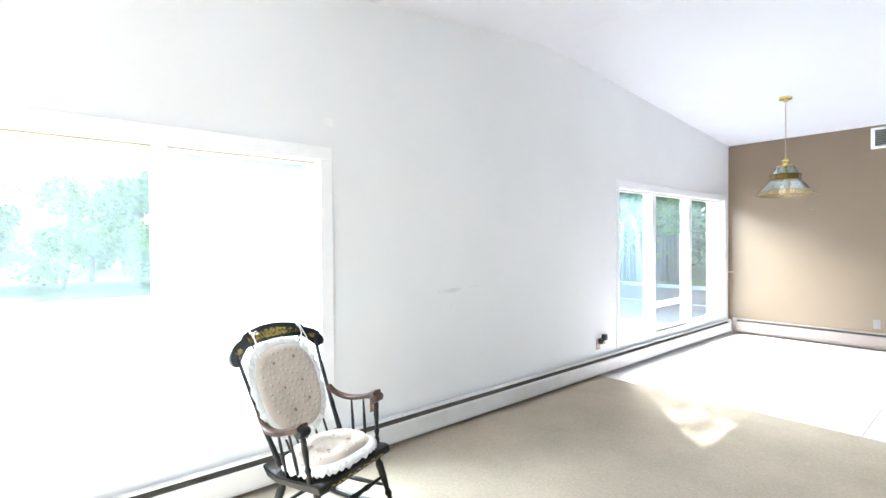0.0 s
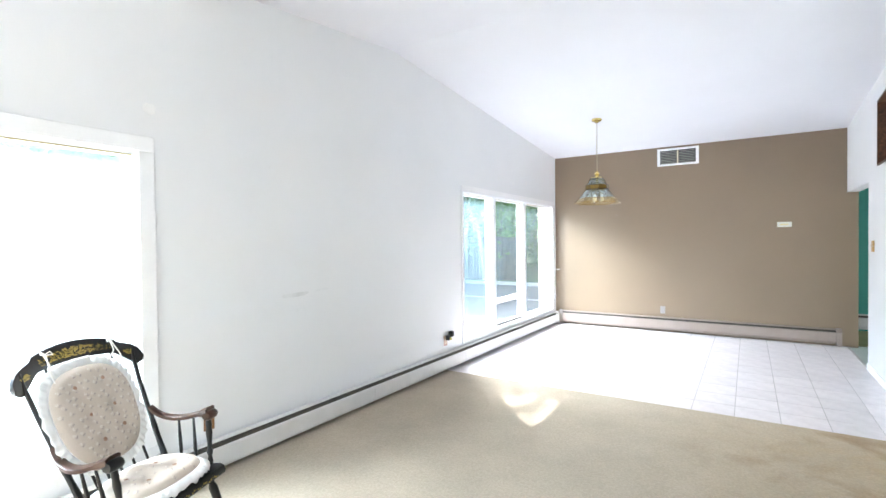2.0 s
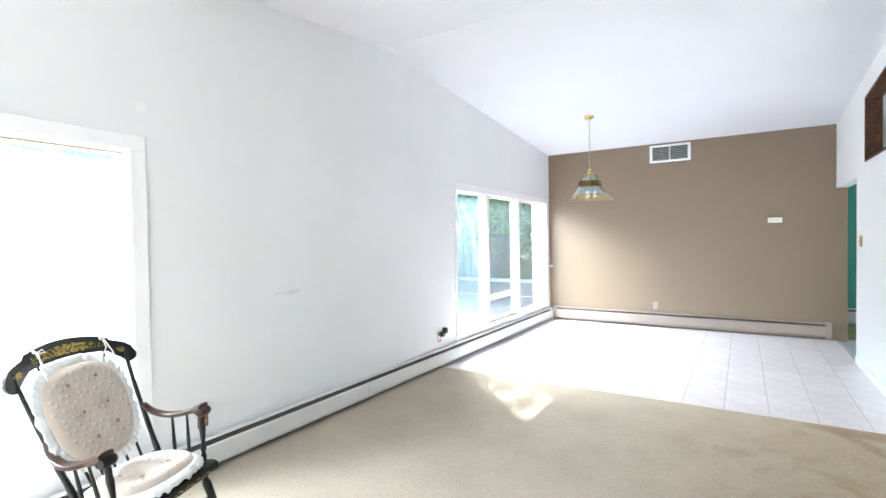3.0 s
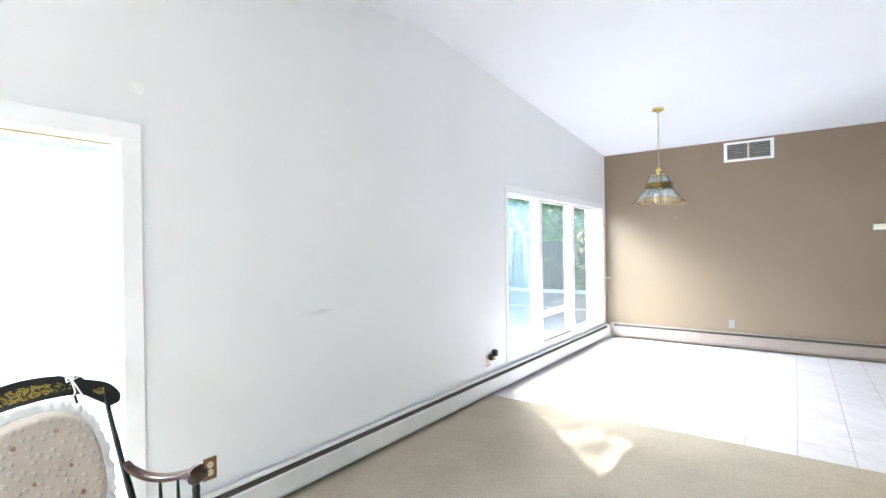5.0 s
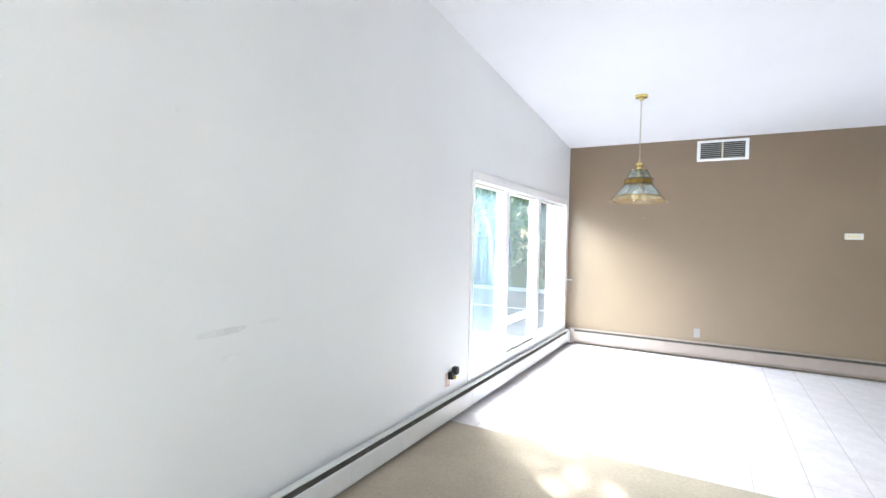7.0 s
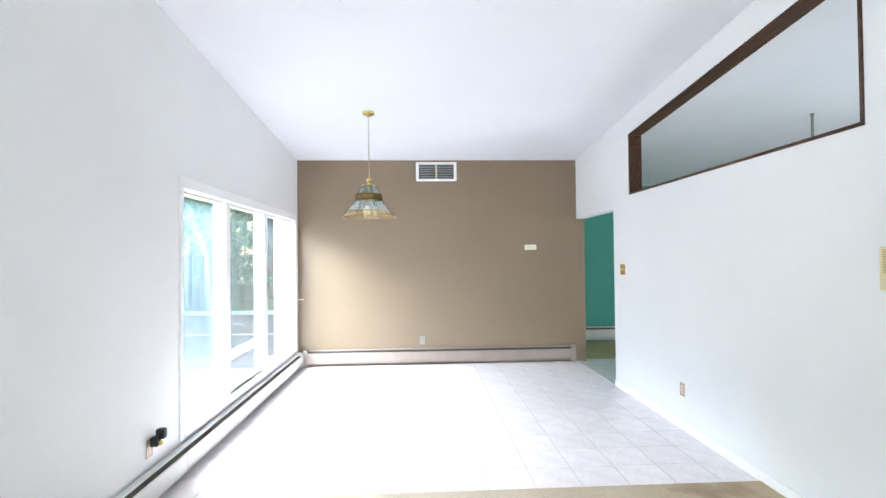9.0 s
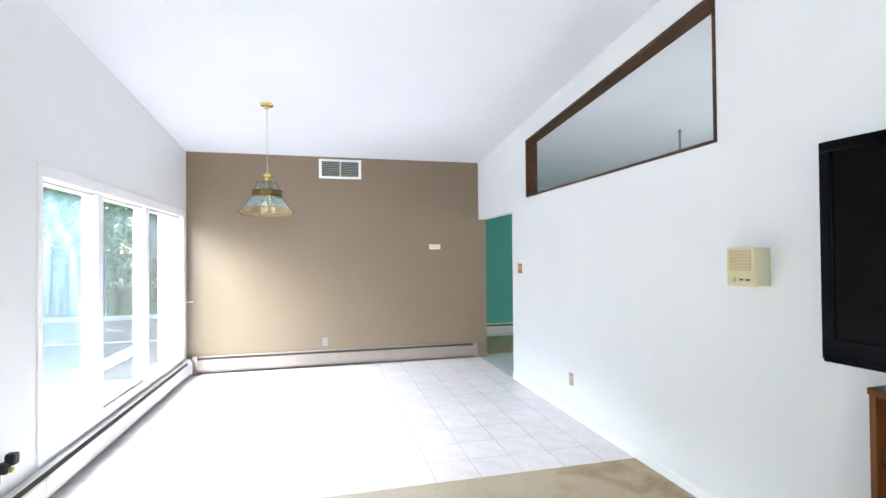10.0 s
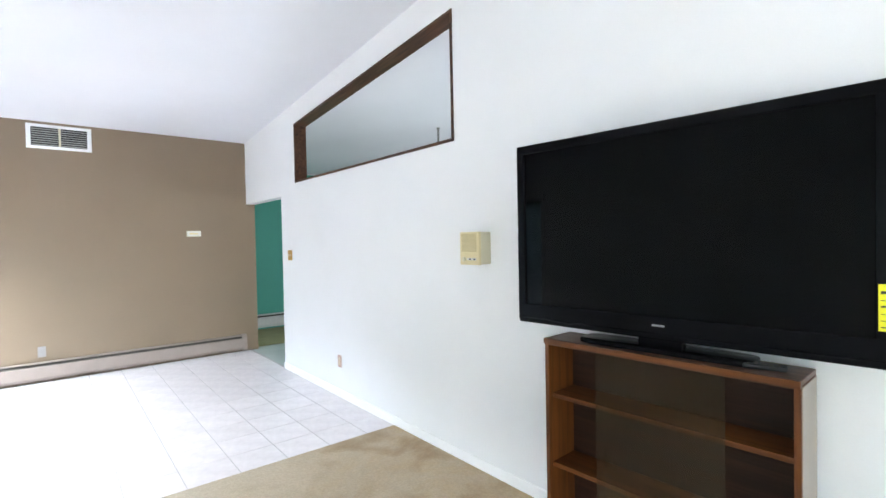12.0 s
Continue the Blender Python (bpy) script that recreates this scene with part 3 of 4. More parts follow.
# ---- vent, thermostat, outlets, intercom ----
def vent():
    root = thing("ceiling_vent", "white-framed wall vent with dark louvres on the brown wall", "air vent", pose(1.655, YB, 2.575))
    w, h = 0.575, 0.268
    part("frame", join_bm(cube(0, -0.012, 0, w, 0, 0.032, 0.002), cube(0, -0.012, h - 0.032, w, 0, h, 0.002), cube(0, -0.012, 0.032, 0.04, 0, h - 0.032, 0.002), cube(w - 0.04, -0.012, 0.032, w, 0, h - 0.032, 0.002)), TRIM, root)
    part("backing", cube(0.03, -0.003, 0.025, w - 0.03, -0.001, h - 0.025), BLACK_PLASTIC, root)
    part("centre_bar", cube(w / 2 - 0.011, -0.010, 0.03, w / 2 + 0.011, -0.002, h - 0.03, 0.002), IVORY_PALE, root)
    for a, b in ((0.042, w / 2 - 0.013), (w / 2 + 0.013, w - 0.042)):
        for i in range(8):
            z = 0.040 + i * 0.0245
            part("louvre", prism([(-0.009, z), (-0.004, z + 0.009), (-0.0035, z + 0.007), (-0.0085, z - 0.002)], 0, a, b), VENT_DARK, root)
    return root


def outlet(name, label, m, plate, face, kind="duplex"):
    """A wall plate about 70 x 115 mm; local -y faces the room."""
    root = thing(name, label, "electrical outlet" if kind == "duplex" else "light switch", m)
    part("plate", cube(-0.035, -0.006, -0.0575, 0.081 if kind == "switch" else 0.035, 0, 0.0575, 0.002, 2), plate, root)
    if kind == "duplex":
        for z in (-0.02, 0.02):
            part("receptacle", lathe([(0.0165, 0.0), (0.0165, 0.0085), (0.015, 0.009)], 16, pose(0, 0, z, 90, 0, 0)), face, root)
            for x in (-0.006, 0.006):
                part("slot", cube(x - 0.0012, -0.0098, z - 0.002, x + 0.0012, -0.0088, z + 0.006), INK, root)
            part("ground_hole", cube(-0.002, -0.0098, z - 0.0095, 0.002, -0.0088, z - 0.006), INK, root)
        part("screw", lathe([(0.003, 0.004), (0.003, 0.0072)], 10, pose(0, 0, 0, 90, 0, 0)), SILVER, root)
    elif kind == "switch":
        part("toggle", prism([(-0.006, -0.011), (-0.006, 0.011), (-0.009, 0.010), (-0.018, 0.008), (-0.018, 0.002)], 0, 0.041, 0.051), face, root)
        part("toggle", prism([(-0.006, -0.011), (-0.006, 0.011), (-0.009, 0.010), (-0.018, 0.008), (-0.018, 0.002)], 0, -0.005, 0.005), face, root)
        for z in (-0.03, 0.03):
            part("screw", lathe([(0.003, 0.004), (0.003, 0.0072)], 10, pose(0, 0, z, 90, 0, 0)), SILVER, root)
    else:
        part("jack", cube(-0.012, -0.014, -0.014, 0.012, -0.005, 0.014, 0.002), face, root)
    return root


vent()
outlet("wall_outlet", "white outlet plate low on the brown wall", pose(1.725, YB, 0.336), GREY_PLATE, GREY_PLATE, "jack")
outlet("wall_outlet", "rose metal outlet plate low on the white wall", pose(XR, 5.457, 0.345, 0, 0, -90), OUTLET_ROSE, ALMOND)
outlet("wall_outlet", "brown outlet plate behind the rocking chair", pose(0, 1.757, 0.325, 0, 0, 90), OUTLET_BROWN, ALMOND)
outlet("wall_outlet", "rose metal outlet plate with an adapter plugged in", pose(0, 4.53, 0.33, 0, 0, 90), OUTLET_ROSE, ALMOND)
outlet("light_switch", "brass switch plate with two toggles beside the doorway", pose(XR, 6.645, 1.343, 0, 0, -90), BRASS_PLATE, ALMOND, "switch")


def adapter():
    root = thing("power_adapter", "black plug-in adapter with a yellow tip in the outlet", "power adapter", pose(0.0095, 4.545, 0.355))
    part("body", cube(0.0, -0.026, -0.018, 0.045, 0.026, 0.04, 0.006, 2), BLACK_PLASTIC, root)
    part("head", cube(0.02, -0.005, 0.02, 0.075, 0.045, 0.085, 0.012, 2), BLACK_PLASTIC, root)
    part("tip", cube(0.045, -0.012, -0.012, 0.066, 0.012, 0.012, 0.004), GREEN_GLOW, root, "yellow plastic tip")


adapter()


def wall_mark(name, label, y, z, w, h, mat, seed, turn=0.0):
    """A thin uneven patch on the window wall."""
    rnd = random.Random(seed)
    bm = bmesh.new()
    ring = []
    for i in range(22):
        a = 2 * math.pi * i / 22
        e = 0.75
        k = 1 + rnd.uniform(-0.12, 0.12)
        u, v = math.copysign(abs(math.cos(a)) ** e, math.cos(a)) * w / 2 * k, math.copysign(abs(math.sin(a)) ** e, math.sin(a)) * h / 2 * k
        ring.append((u * math.cos(turn) - v * math.sin(turn), u * math.sin(turn) + v * math.cos(turn)))
    lo = [bm.verts.new((0.0, y + u, z + v)) for u, v in ring]
    hi = [bm.verts.new((0.0012, y + u * 0.95, z + v * 0.95)) for u, v in ring]
    bm.faces.new(hi)
    for i in range(22):
        bm.faces.new((lo[i], lo[(i + 1) % 22], hi[(i + 1) % 22], hi[i]))
    return structure(name, bm, mat, label)


for k, (y, z) in enumerate(((5.92, 2.29), (6.40, 2.26), (6.88, 2.31), (1.44, 2.205))):
    wall_mark("wall_patch", "small white filler patch on the wall paint", y, z, 0.055 if k < 3 else 0.07, 0.06, FILLER, k)
wall_mark("wall_scuff", "long faint grey scuff on the wall paint", 2.45, 1.050, 0.26, 0.030, SCUFF, 11, 0.02)
wall_mark("wall_scuff", "short faint grey scuff on the wall paint", 2.72, 1.066, 0.14, 0.020, SCUFF2, 12, 0.05)
wall_mark("wall_scuff", "short faint grey scuff on the wall paint", 2.50, 0.93, 0.10, 0.03, SCUFF2, 13)
wall_mark("wall_scuff", "small faint grey spot on the wall paint", 2.24, 1.974, 0.022, 0.025, SCUFF2, 14)


structure("wall_scuff", cube(1.02, YB - 0.001, 1.839, 1.06, YB, 1.845, 0.0004), HEATER_BROWN, "short pale scratch on the brown wall paint")


def hook():
    root = thing("curtain_hook", "small white metal curtain hook at the wall corner", "hook", pose(0.0, 8.10, 0.935))
    part("plate", cube(0, -0.012, -0.02, 0.004, 0.012, 0.02, 0.001), TRIM, root)
    part("arm", sweep([(0.003, 0, 0), (0.05, 0, 0.002), (0.085, 0, 0.0), (0.09, 0, 0.012)], 0.005, 8), TRIM, root, smooth=True)


hook()


def thermostat():
    root = thing("thermostat", "small white thermostat box on the brown wall", "thermostat", pose(3.275, YB, 1.627))
    part("base", cube(-0.085, -0.008, -0.037, 0.085, 0, 0.037, 0.003), IVORY_PALE, root)
    part("cover", cube(-0.08, -0.030, -0.033, 0.08, -0.008, 0.033, 0.006, 2), WHITE_PLASTIC, root)
    part("dial_window", cube(-0.055, -0.0315, -0.010, 0.045, -0.030, 0.010), IVORY, root)


thermostat()


def intercom():
    """Cream intercom: a thin front module on a wall box."""
    root = thing("intercom", "cream plastic intercom with a speaker grille on the wall", "intercom", pose(XR, 3.482, 1.431, 0, 0, -90))
    w, h, d = 0.165, 0.197, 0.108
    part("wall_box", cube(-w / 2, -d * 0.8, -h / 2, w / 2, 0, h / 2, 0.004), IVORY_PALE, root)
    part("front_plate", cube(-w / 2 - 0.003, -d, -h / 2 - 0.004, w / 2 + 0.002, -d * 0.8, h / 2 + 0.002, 0.004, 2), IVORY, root)
    for i in range(14):
        z = 0.083 - i * 0.0075
        part("grille_bar", cube(-0.068, -d - 0.0025, z - 0.0022, 0.062, -d, z + 0.0012), IVORY, root)
    # Recess coloured darker, as the shade behind the grille bars.
    part("grille_recess", cube(-0.07, -d - 0.0006, -0.02, 0.064, -d + 0.0005, 0.088), IVORY_DARK, root)
    part("ledge", cube(-0.078, -d - 0.006, -0.034, 0.078, -d, -0.027, 0.001), IVORY, root)
    part("knob", lathe([(0.015, 0), (0.015, 0.008), (0.012, 0.014)], 20, pose(-0.045, -d, -0.068, 90, 0, 0)), IVORY_PALE, root, "round volume knob", smooth=True)
    part("switch_bar", cube(-0.018, -d - 0.004, -0.074, 0.062, -d, -0.060, 0.001), SILVER, root)
    for i in range(4):
        part("button", cube(-0.014 + i * 0.019, -d - 0.008, -0.071, -0.001 + i * 0.019, -d - 0.004, -0.063), BLACK_PLASTIC if i % 2 else WHITE_PLASTIC, root)


intercom()


# ---- bookcase, television ----
def bookcase():
    h = 1.012
    root = thing("bookcase", "empty teak bookcase with one sliding glass door, against the wall", "bookcase", pose(3.688, 1.761, 0.006, 0, 0, 2.2))
    w, d, t = 0.996, 0.207, 0.02
    part("top_panel", cube(-0.004, 0, h - 0.006 - t, d, w, h - 0.006, 0.002), CABTOP, root, "worn teak top")
    part("top_edge", cube(-0.010, 0, h - 0.006 - t - 0.004, -0.004, w, h - 0.007), CABWOOD_H, root)
    for a in (0, w - t):
        part("side_panel", cube(0, a, 0, d, a + t, h - 0.006 - t), CABWOOD, root)
    # Thin skin that carries the painted reflection on the end panel.
    part("side_veneer", cube(0.012, -0.002, 0.002, d, 0, h - 0.03), SHEEN_SIDE, root, "pale side with the wall's reflection in its colour")
    part("back_panel", cube(d - 0.006, t, 0.06, d, w - t, h - 0.006 - t), CABBACK, root, "dark brown back")
    part("bottom_shelf", cube(0.002, t, 0.07, d - 0.006, w - t, 0.09), CABWOOD_H, root)
    part("plinth", cube(0.012, t, 0.0, 0.030, w - t, 0.07), CABWOOD_H, root)
    for z in (0.39, 0.722):
        part("shelf", cube(0.022, t, z, d - 0.006, w - t, z + t, 0.001), CABWOOD_H, root)
    part("door_track", cube(0.002, t, h - 0.006 - t - 0.012, 0.020, w - t, h - 0.006 - t), DARKWOOD, root)
    door = part("sliding_door", cube(0.006, 0.225, 0.092, 0.010, 0.735, h - 0.006 - t - 0.012), CAB_GLASS, root, "clear glass sliding door")
    part("finger_pull", cube(0.002, 0.683, 0.49, 0.006, 0.693, 0.57, 0.001), CAB_GLASS, door)


bookcase()


def television():
    """A wide flat television, turned a few degrees, on its pedestal."""
    m = pose(3.790, 2.262, 1.012, 0, 0, -90 + 4.6)
    root = thing("television", "large black flat-screen television standing on the teak bookcase", "television", m)
    w, z0, z1 = 1.41, 0.058, 0.940
    part("bezel", join_bm(cube(-w / 2, -0.035, z0, w / 2, 0.02, z0 + 0.085, 0.006, 2), cube(-w / 2, -0.035, z1 - 0.045, w / 2, 0.02, z1, 0.006, 2),
                          cube(-w / 2, -0.035, z0 + 0.08, -w / 2 + 0.045, 0.02, z1 - 0.04, 0.006, 2), cube(w / 2 - 0.045, -0.035, z0 + 0.08, w / 2, 0.02, z1 - 0.04, 0.006, 2)), TV_BLACK, root)
    part("screen", cube(-w / 2 + 0.044, -0.024, z0 + 0.084, w / 2 - 0.044, 0.0, z1 - 0.044), SCREEN, root, "dark reflective screen, switched off")
    part("back_shell", cube(-w / 2 + 0.06, 0.0, z0 + 0.06, w / 2 - 0.06, 0.055, z1 - 0.06, 0.015, 2), BLACK_PLASTIC, root)
    part("lower_lip", cube(-w / 2 + 0.01, -0.042, z0 - 0.008, w / 2 - 0.01, -0.02, z0 + 0.018, 0.004), TV_BLACK, root)
    part("badge", cube(-0.026, -0.0365, z0 + 0.044, 0.026, -0.034, z0 + 0.052, 0.001), SILVER, root)
    part("neck", cube(-0.09, -0.02, 0.018, 0.09, 0.02, z0 + 0.01, 0.004), TV_BLACK, root)
    rim = [(0.345 * math.copysign(abs(math.cos(q)) ** 0.28, math.cos(q)), -0.012 + 0.078 * math.copysign(abs(math.sin(q)) ** 0.4, math.sin(q))) for q in [2 * math.pi * k / 40 for k in range(40)]]
    part("stand_base", prism(rim, 2, 0.0, 0.022, 0.006), TV_BLACK, root, smooth=True)
    lab = part("energy_label", cube(w / 2 - 0.038, -0.0375, 0.168, w / 2 + 0.049, -0.0352, 0.313), YELLOW, root, "yellow energy label stuck on the bezel")
    for i, h in enumerate((0.004, 0.002, 0.002, 0.006, 0.002, 0.009)):
        z = 0.178 + i * 0.021
        part("text_bar", cube(w / 2 - 0.032, -0.0385, z, w / 2 + 0.042, -0.0374, z + h), INK, lab)


television()


def hall_lamp():
    """A lamp on a rod in the next room."""
    x, y = 5.99, 6.42
    zc = ceil_z(y)
    root = thing("ceiling_lamp", "grey metal rod lamp hanging in the next room", "ceiling lamp", pose(x, y, 0))
    part("canopy", lathe([(0.016, zc - 0.02), (0.02, zc - 0.01), (0.02, zc + 0.003)], 16), FIN, root, smooth=True)
    part("rod", lathe([(0.014, zc - 0.75), (0.014, zc - 0.01)], 12), FIN, root, smooth=True)
    part("shade", lathe([(0.03, zc - 0.72), (0.05, zc - 0.74), (0.17, zc - 0.86), (0.165, zc - 0.86), (0.045, zc - 0.75)], 24), FIN, root, smooth=True)


hall_lamp()


def remote():
    root = thing("remote_control", "black remote control lying on the bookcase beside the stand", "remote control", pose(3.765, 1.885, 1.0125, 0, 0, -75))
    part("body", cube(-0.065, -0.024, 0, 0.065, 0.024, 0.018, 0.006, 2), BLACK_PLASTIC, root)
    for i in range(5):
        for j in range(3):
            part("button", cube(-0.052 + i * 0.022, -0.015 + j * 0.011, 0.0175, -0.042 + i * 0.022, -0.008 + j * 0.011, 0.0195), DARK, root)


remote()


# ---- rocking chair ----
def rocking_chair(m):
    """Boston rocker: local -y is its front, x its width, origin on the floor."""
    root = thing("rocking_chair", "black lacquered rocking chair with walnut arms on the carpet", "rocking chair", m)
    # rockers
    for s in (-1, 1):
        pts = []
        for i in range(17):
            y = -0.36 + i * 0.70 / 16
            pts.append((s * (0.262 - 0.03 * (y + 0.36)), y, 0.016 + 0.30 * (y - 0.0) ** 2))
        part("rocker", sweep(pts, 0.016, 8, 1.1), BLACK, root, smooth=True)
    legr = [(0, 0.013), (0.12, 0.012), (0.2, 0.02), (0.27, 0.013), (0.5, 0.019), (0.75, 0.021), (0.82, 0.014), (0.88, 0.02), (1, 0.015)]
    for s in (-1, 1):
        part("leg", turned((s * 0.265, -0.25, 0.04), (s * 0.215, -0.18, 0.37), legr, 12), BLACK, root, smooth=True)
        part("leg", turned((s * 0.235, 0.13, 0.035), (s * 0.185, 0.04, 0.37), legr, 12), BLACK, root, smooth=True)
        part("stretcher", turned((s * 0.25, -0.225, 0.15), (s * 0.215, 0.10, 0.15), [(0, 0.008), (0.5, 0.014), (1, 0.008)]), BLACK, root, smooth=True)
    part("stretcher", turned((-0.235, -0.215, 0.21), (0.235, -0.215, 0.21), [(0, 0.009), (0.2, 0.012), (0.3, 0.016), (0.36, 0.011), (0.5, 0.019), (0.64, 0.011), (0.7, 0.016), (0.8, 0.012), (1, 0.009)]), BLACK, root, smooth=True)
    part("stretcher", turned((-0.21, 0.095, 0.17), (0.21, 0.095, 0.17), [(0, 0.008), (0.5, 0.013), (1, 0.008)]), BLACK, root, smooth=True)
    # scrolled seat: rolls down in front and up behind
    prof = [(-0.275 + (a + 0.275) * 0.72, b) for a, b in [(-0.275, 0.375), (-0.283, 0.395), (-0.27, 0.417), (-0.24, 0.424), (-0.1, 0.412), (0.08, 0.406), (0.17, 0.42), (0.225, 0.448), (0.235, 0.436), (0.19, 0.39), (0.1, 0.37), (-0.1, 0.372), (-0.24, 0.377)]]
    prof = [(a, b - 0.018) for a, b in prof]
    bm = prism(prof, 0, -0.262, 0.262)
    for v in bm.verts:
        v.co.x *= 1 - 0.02 * (v.co.y + 0.28)
        v.co.y += 0.032
    bmesh.ops.bevel(bm, geom=[e for e in bm.edges if abs(e.verts[0].co.x - e.verts[1].co.x) < 0.03], offset=0.006, segments=2, affect="EDGES")
    part("seat", bm, BLACK, root, "black lacquered scrolled seat", smooth=True)
    dots = []
    for i in range(34):
        x = -0.2 + i * 0.012
        a = 0.002 + 0.004 * abs(math.sin(i * 2.1))
        dots.append(lathe([(a, 0), (a * 0.6, 0.0015)], 6, pose(x, -0.2515, 0.376 + 0.006 * math.sin(i * 1.3), 90, 0, 0)))
    part("stencil", join_bm(*dots), GOLD, root, "dull gold leaf stencil", kind="stuff")

    def back(z):
        """The rake of the back."""
        u = (z - 0.42) / 0.66
        return 0.05 + 0.268 * u + 0.01 * math.sin(math.pi * u)
    for s in (-1, 1):
        pts = [(s * (0.215 + 0.052 * u), back(0.42 + 0.62 * u), 0.42 + 0.62 * u) for u in [i / 10 for i in range(11)]]
        rr = [0.015, 0.014, 0.012, 0.014, 0.011, 0.011, 0.011, 0.010, 0.010, 0.009, 0.009]
        part("back_post", sweep(pts, rr, 10), BLACK, root, smooth=True)
    for k in range(5):
        u = -0.13 + k * 0.065
        pts = [(u * (1 + 0.2 * i / 8), back(0.43 + 0.6 * i / 8) + 0.015 * math.cos(u * 9), 0.43 + 0.6 * i / 8) for i in range(9)]
        part("spindle", sweep(pts, 0.006, 8), BLACK, root, smooth=True)
    # crest rail: curved in plan, arched on top, with rolled ears
    bm = bmesh.new()
    n = 60
    rows = []
    for i in range(n + 1):
        u = math.sin(math.pi / 2 * (-1 + 2 * i / n))
        x = 0.312 * u
        top = 1.115 - 0.085 * u * u
        low = 1.035 - 0.045 * u * u - 0.062 * min(1, max(0, abs(u) - 0.60) / 0.26)
        if abs(u) < 0.64:
            top += 0.014
        e = math.sqrt(max(0.0, 1 - max(0, (abs(u) - 0.84) / 0.16) ** 2))
        mid = (top + low) / 2
        top, low = mid + (top - mid) * max(e, 0.05), mid + (low - mid) * max(e, 0.05)
        y = back(1.08) - 0.0 - 0.05 * u * u + 0.035
        rows.append([bm.verts.new((x, y + dy + 0.28 * (z - 1.08), z)) for z, dy in ((low, -0.009), (low, 0.009), (mid, 0.012), (top, 0.008), (top, -0.008), (mid, -0.012))])
    for a, b in zip(rows, rows[1:]):
        for k in range(6):
            j = (k + 1) % 6
            bm.faces.new((a[k], a[j], b[j], b[k]))
    bm.faces.new(rows[0])
    bm.faces.new(rows[-1][::-1])
    part("crest_rail", bm, BLACK, root, "black crest rail with gold fruit stencils", smooth=True)
    rnd = random.Random(5)
    gold = []
    for i in range(430):
        u = max(-0.54, min(0.54, rnd.gauss(0, 0.24))) if i < 350 else rnd.choice((-1, 1)) * rnd.gauss(0.79, 0.04)
        if abs(u) > 0.92:
            continue
        z = 1.078 - 0.065 * u * u + rnd.uniform(-0.024, 0.024) * (1 - abs(u) * 0.6) - (0.024 if abs(u) > 0.7 else 0)
        y = back(1.08) - 0.05 * u * u + 0.035 + 0.28 * (z - 1.08) - 0.0115
        r = rnd.uniform(0.002, 0.0055)
        gold.append(lathe([(r, 0), (r * 0.8, 0.0016)], 6, pose(0.312 * u, y, z, 90 - 16, 0, rnd.uniform(-20, 20)) @ Matrix.Diagonal((1, rnd.uniform(0.4, 1), 1, 1))))
    part("stencil", join_bm(*gold), GOLD, root, "dull gold fruit and leaf stencil", kind="stuff")
    # arms with rolled ends on turned supports
    for s in (-1, 1):
        bm = bmesh.new()
        rows = []
        for i in range(17):
            u = i / 16
            y = back(0.66) - u * 0.315 + 0.005
            x = s * (0.245 + 0.04 * math.sin(u * 2.4))
            z = 0.694 - 0.056 * math.sin(u ** 0.75 * math.pi * 1.05) - 0.012 * u
            w = 0.016 + 0.018 * u
            h = 0.014 + (0.008 if u > 0.85 else 0)
            rows.append([bm.verts.new((x + w * a, y, z + h * b)) for a, b in ((-1, -0.6), (-0.6, -1), (0.6, -1), (1, -0.6), (1, 0.6), (0.6, 1), (-0.6, 1), (-1, 0.6))])
        for a, b in zip(rows, rows[1:]):
            for k in range(8):
                j = (k + 1) % 8
                bm.faces.new((a[k], a[j], b[j], b[k]))
        bm.faces.new(rows[0])
        bm.faces.new(rows[-1][::-1])
        arm = part("arm", bm, WALNUT, root, "walnut arm with a rolled end", smooth=True)
        ex, ey, ez = s * 0.272, back(0.66) - 0.310, 0.668
        part("arm_scroll", lathe([(0.008, -0.034), (0.021, -0.032), (0.027, -0.022), (0.027, 0.022), (0.021, 0.032), (0.008, 0.034)], 22, pose(ex, ey, ez, 0, 90, 0)), BLACK if s < 0 else WALNUT, arm, "black lacquered scroll end" if s < 0 else "walnut scroll end", smooth=True)
        part("arm_support", turned((s * 0.247, -0.172, 0.39), (s * 0.268, -0.148, 0.662), [(0, 0.010), (0.1, 0.014), (0.2, 0.009), (0.28, 0.015), (0.36, 0.009), (0.65, 0.015), (0.78, 0.013), (0.82, 0.015), (1, 0.010)], 12), BLACK, root, smooth=True)
        for k in range(2):
            y = -0.098 + 0.080 * k
            part("arm_spindle", turned((s * 0.24, y, 0.39), (s * (0.268 - 0.006 * k), y + 0.035, 0.645), [(0, 0.006), (0.4, 0.009), (1, 0.005)], 8), BLACK, root, smooth=True)
    return root


def flower(bm, p, n, r, rnd):
    """A small printed flower of five petals, 0.6 mm proud."""
    q = Vector(n).to_track_quat("Z", "Y").to_matrix().to_4x4()
    m0 = Matrix.Translation(p) @ q
    for k in range(5):
        a = 2 * math.pi * k / 5 + rnd.random()
        vs = [bm.verts.new(m0 @ Vector((r * (math.cos(a) + 0.5 * math.cos(b)), r * (math.sin(a) + 0.5 * math.sin(b)), 0.0006))) for b in (0, 1.57, 3.14, 4.71)]
        bm.faces.new(vs)


PRINT_A = material("white_flower_print", (0.78, 0.75, 0.70), 0.9)
ROSE = material("faded_rose_print", (0.36, 0.22, 0.15), 0.9)
PRINT_B = material("blue_grey_print", (0.22, 0.20, 0.21), 0.9)


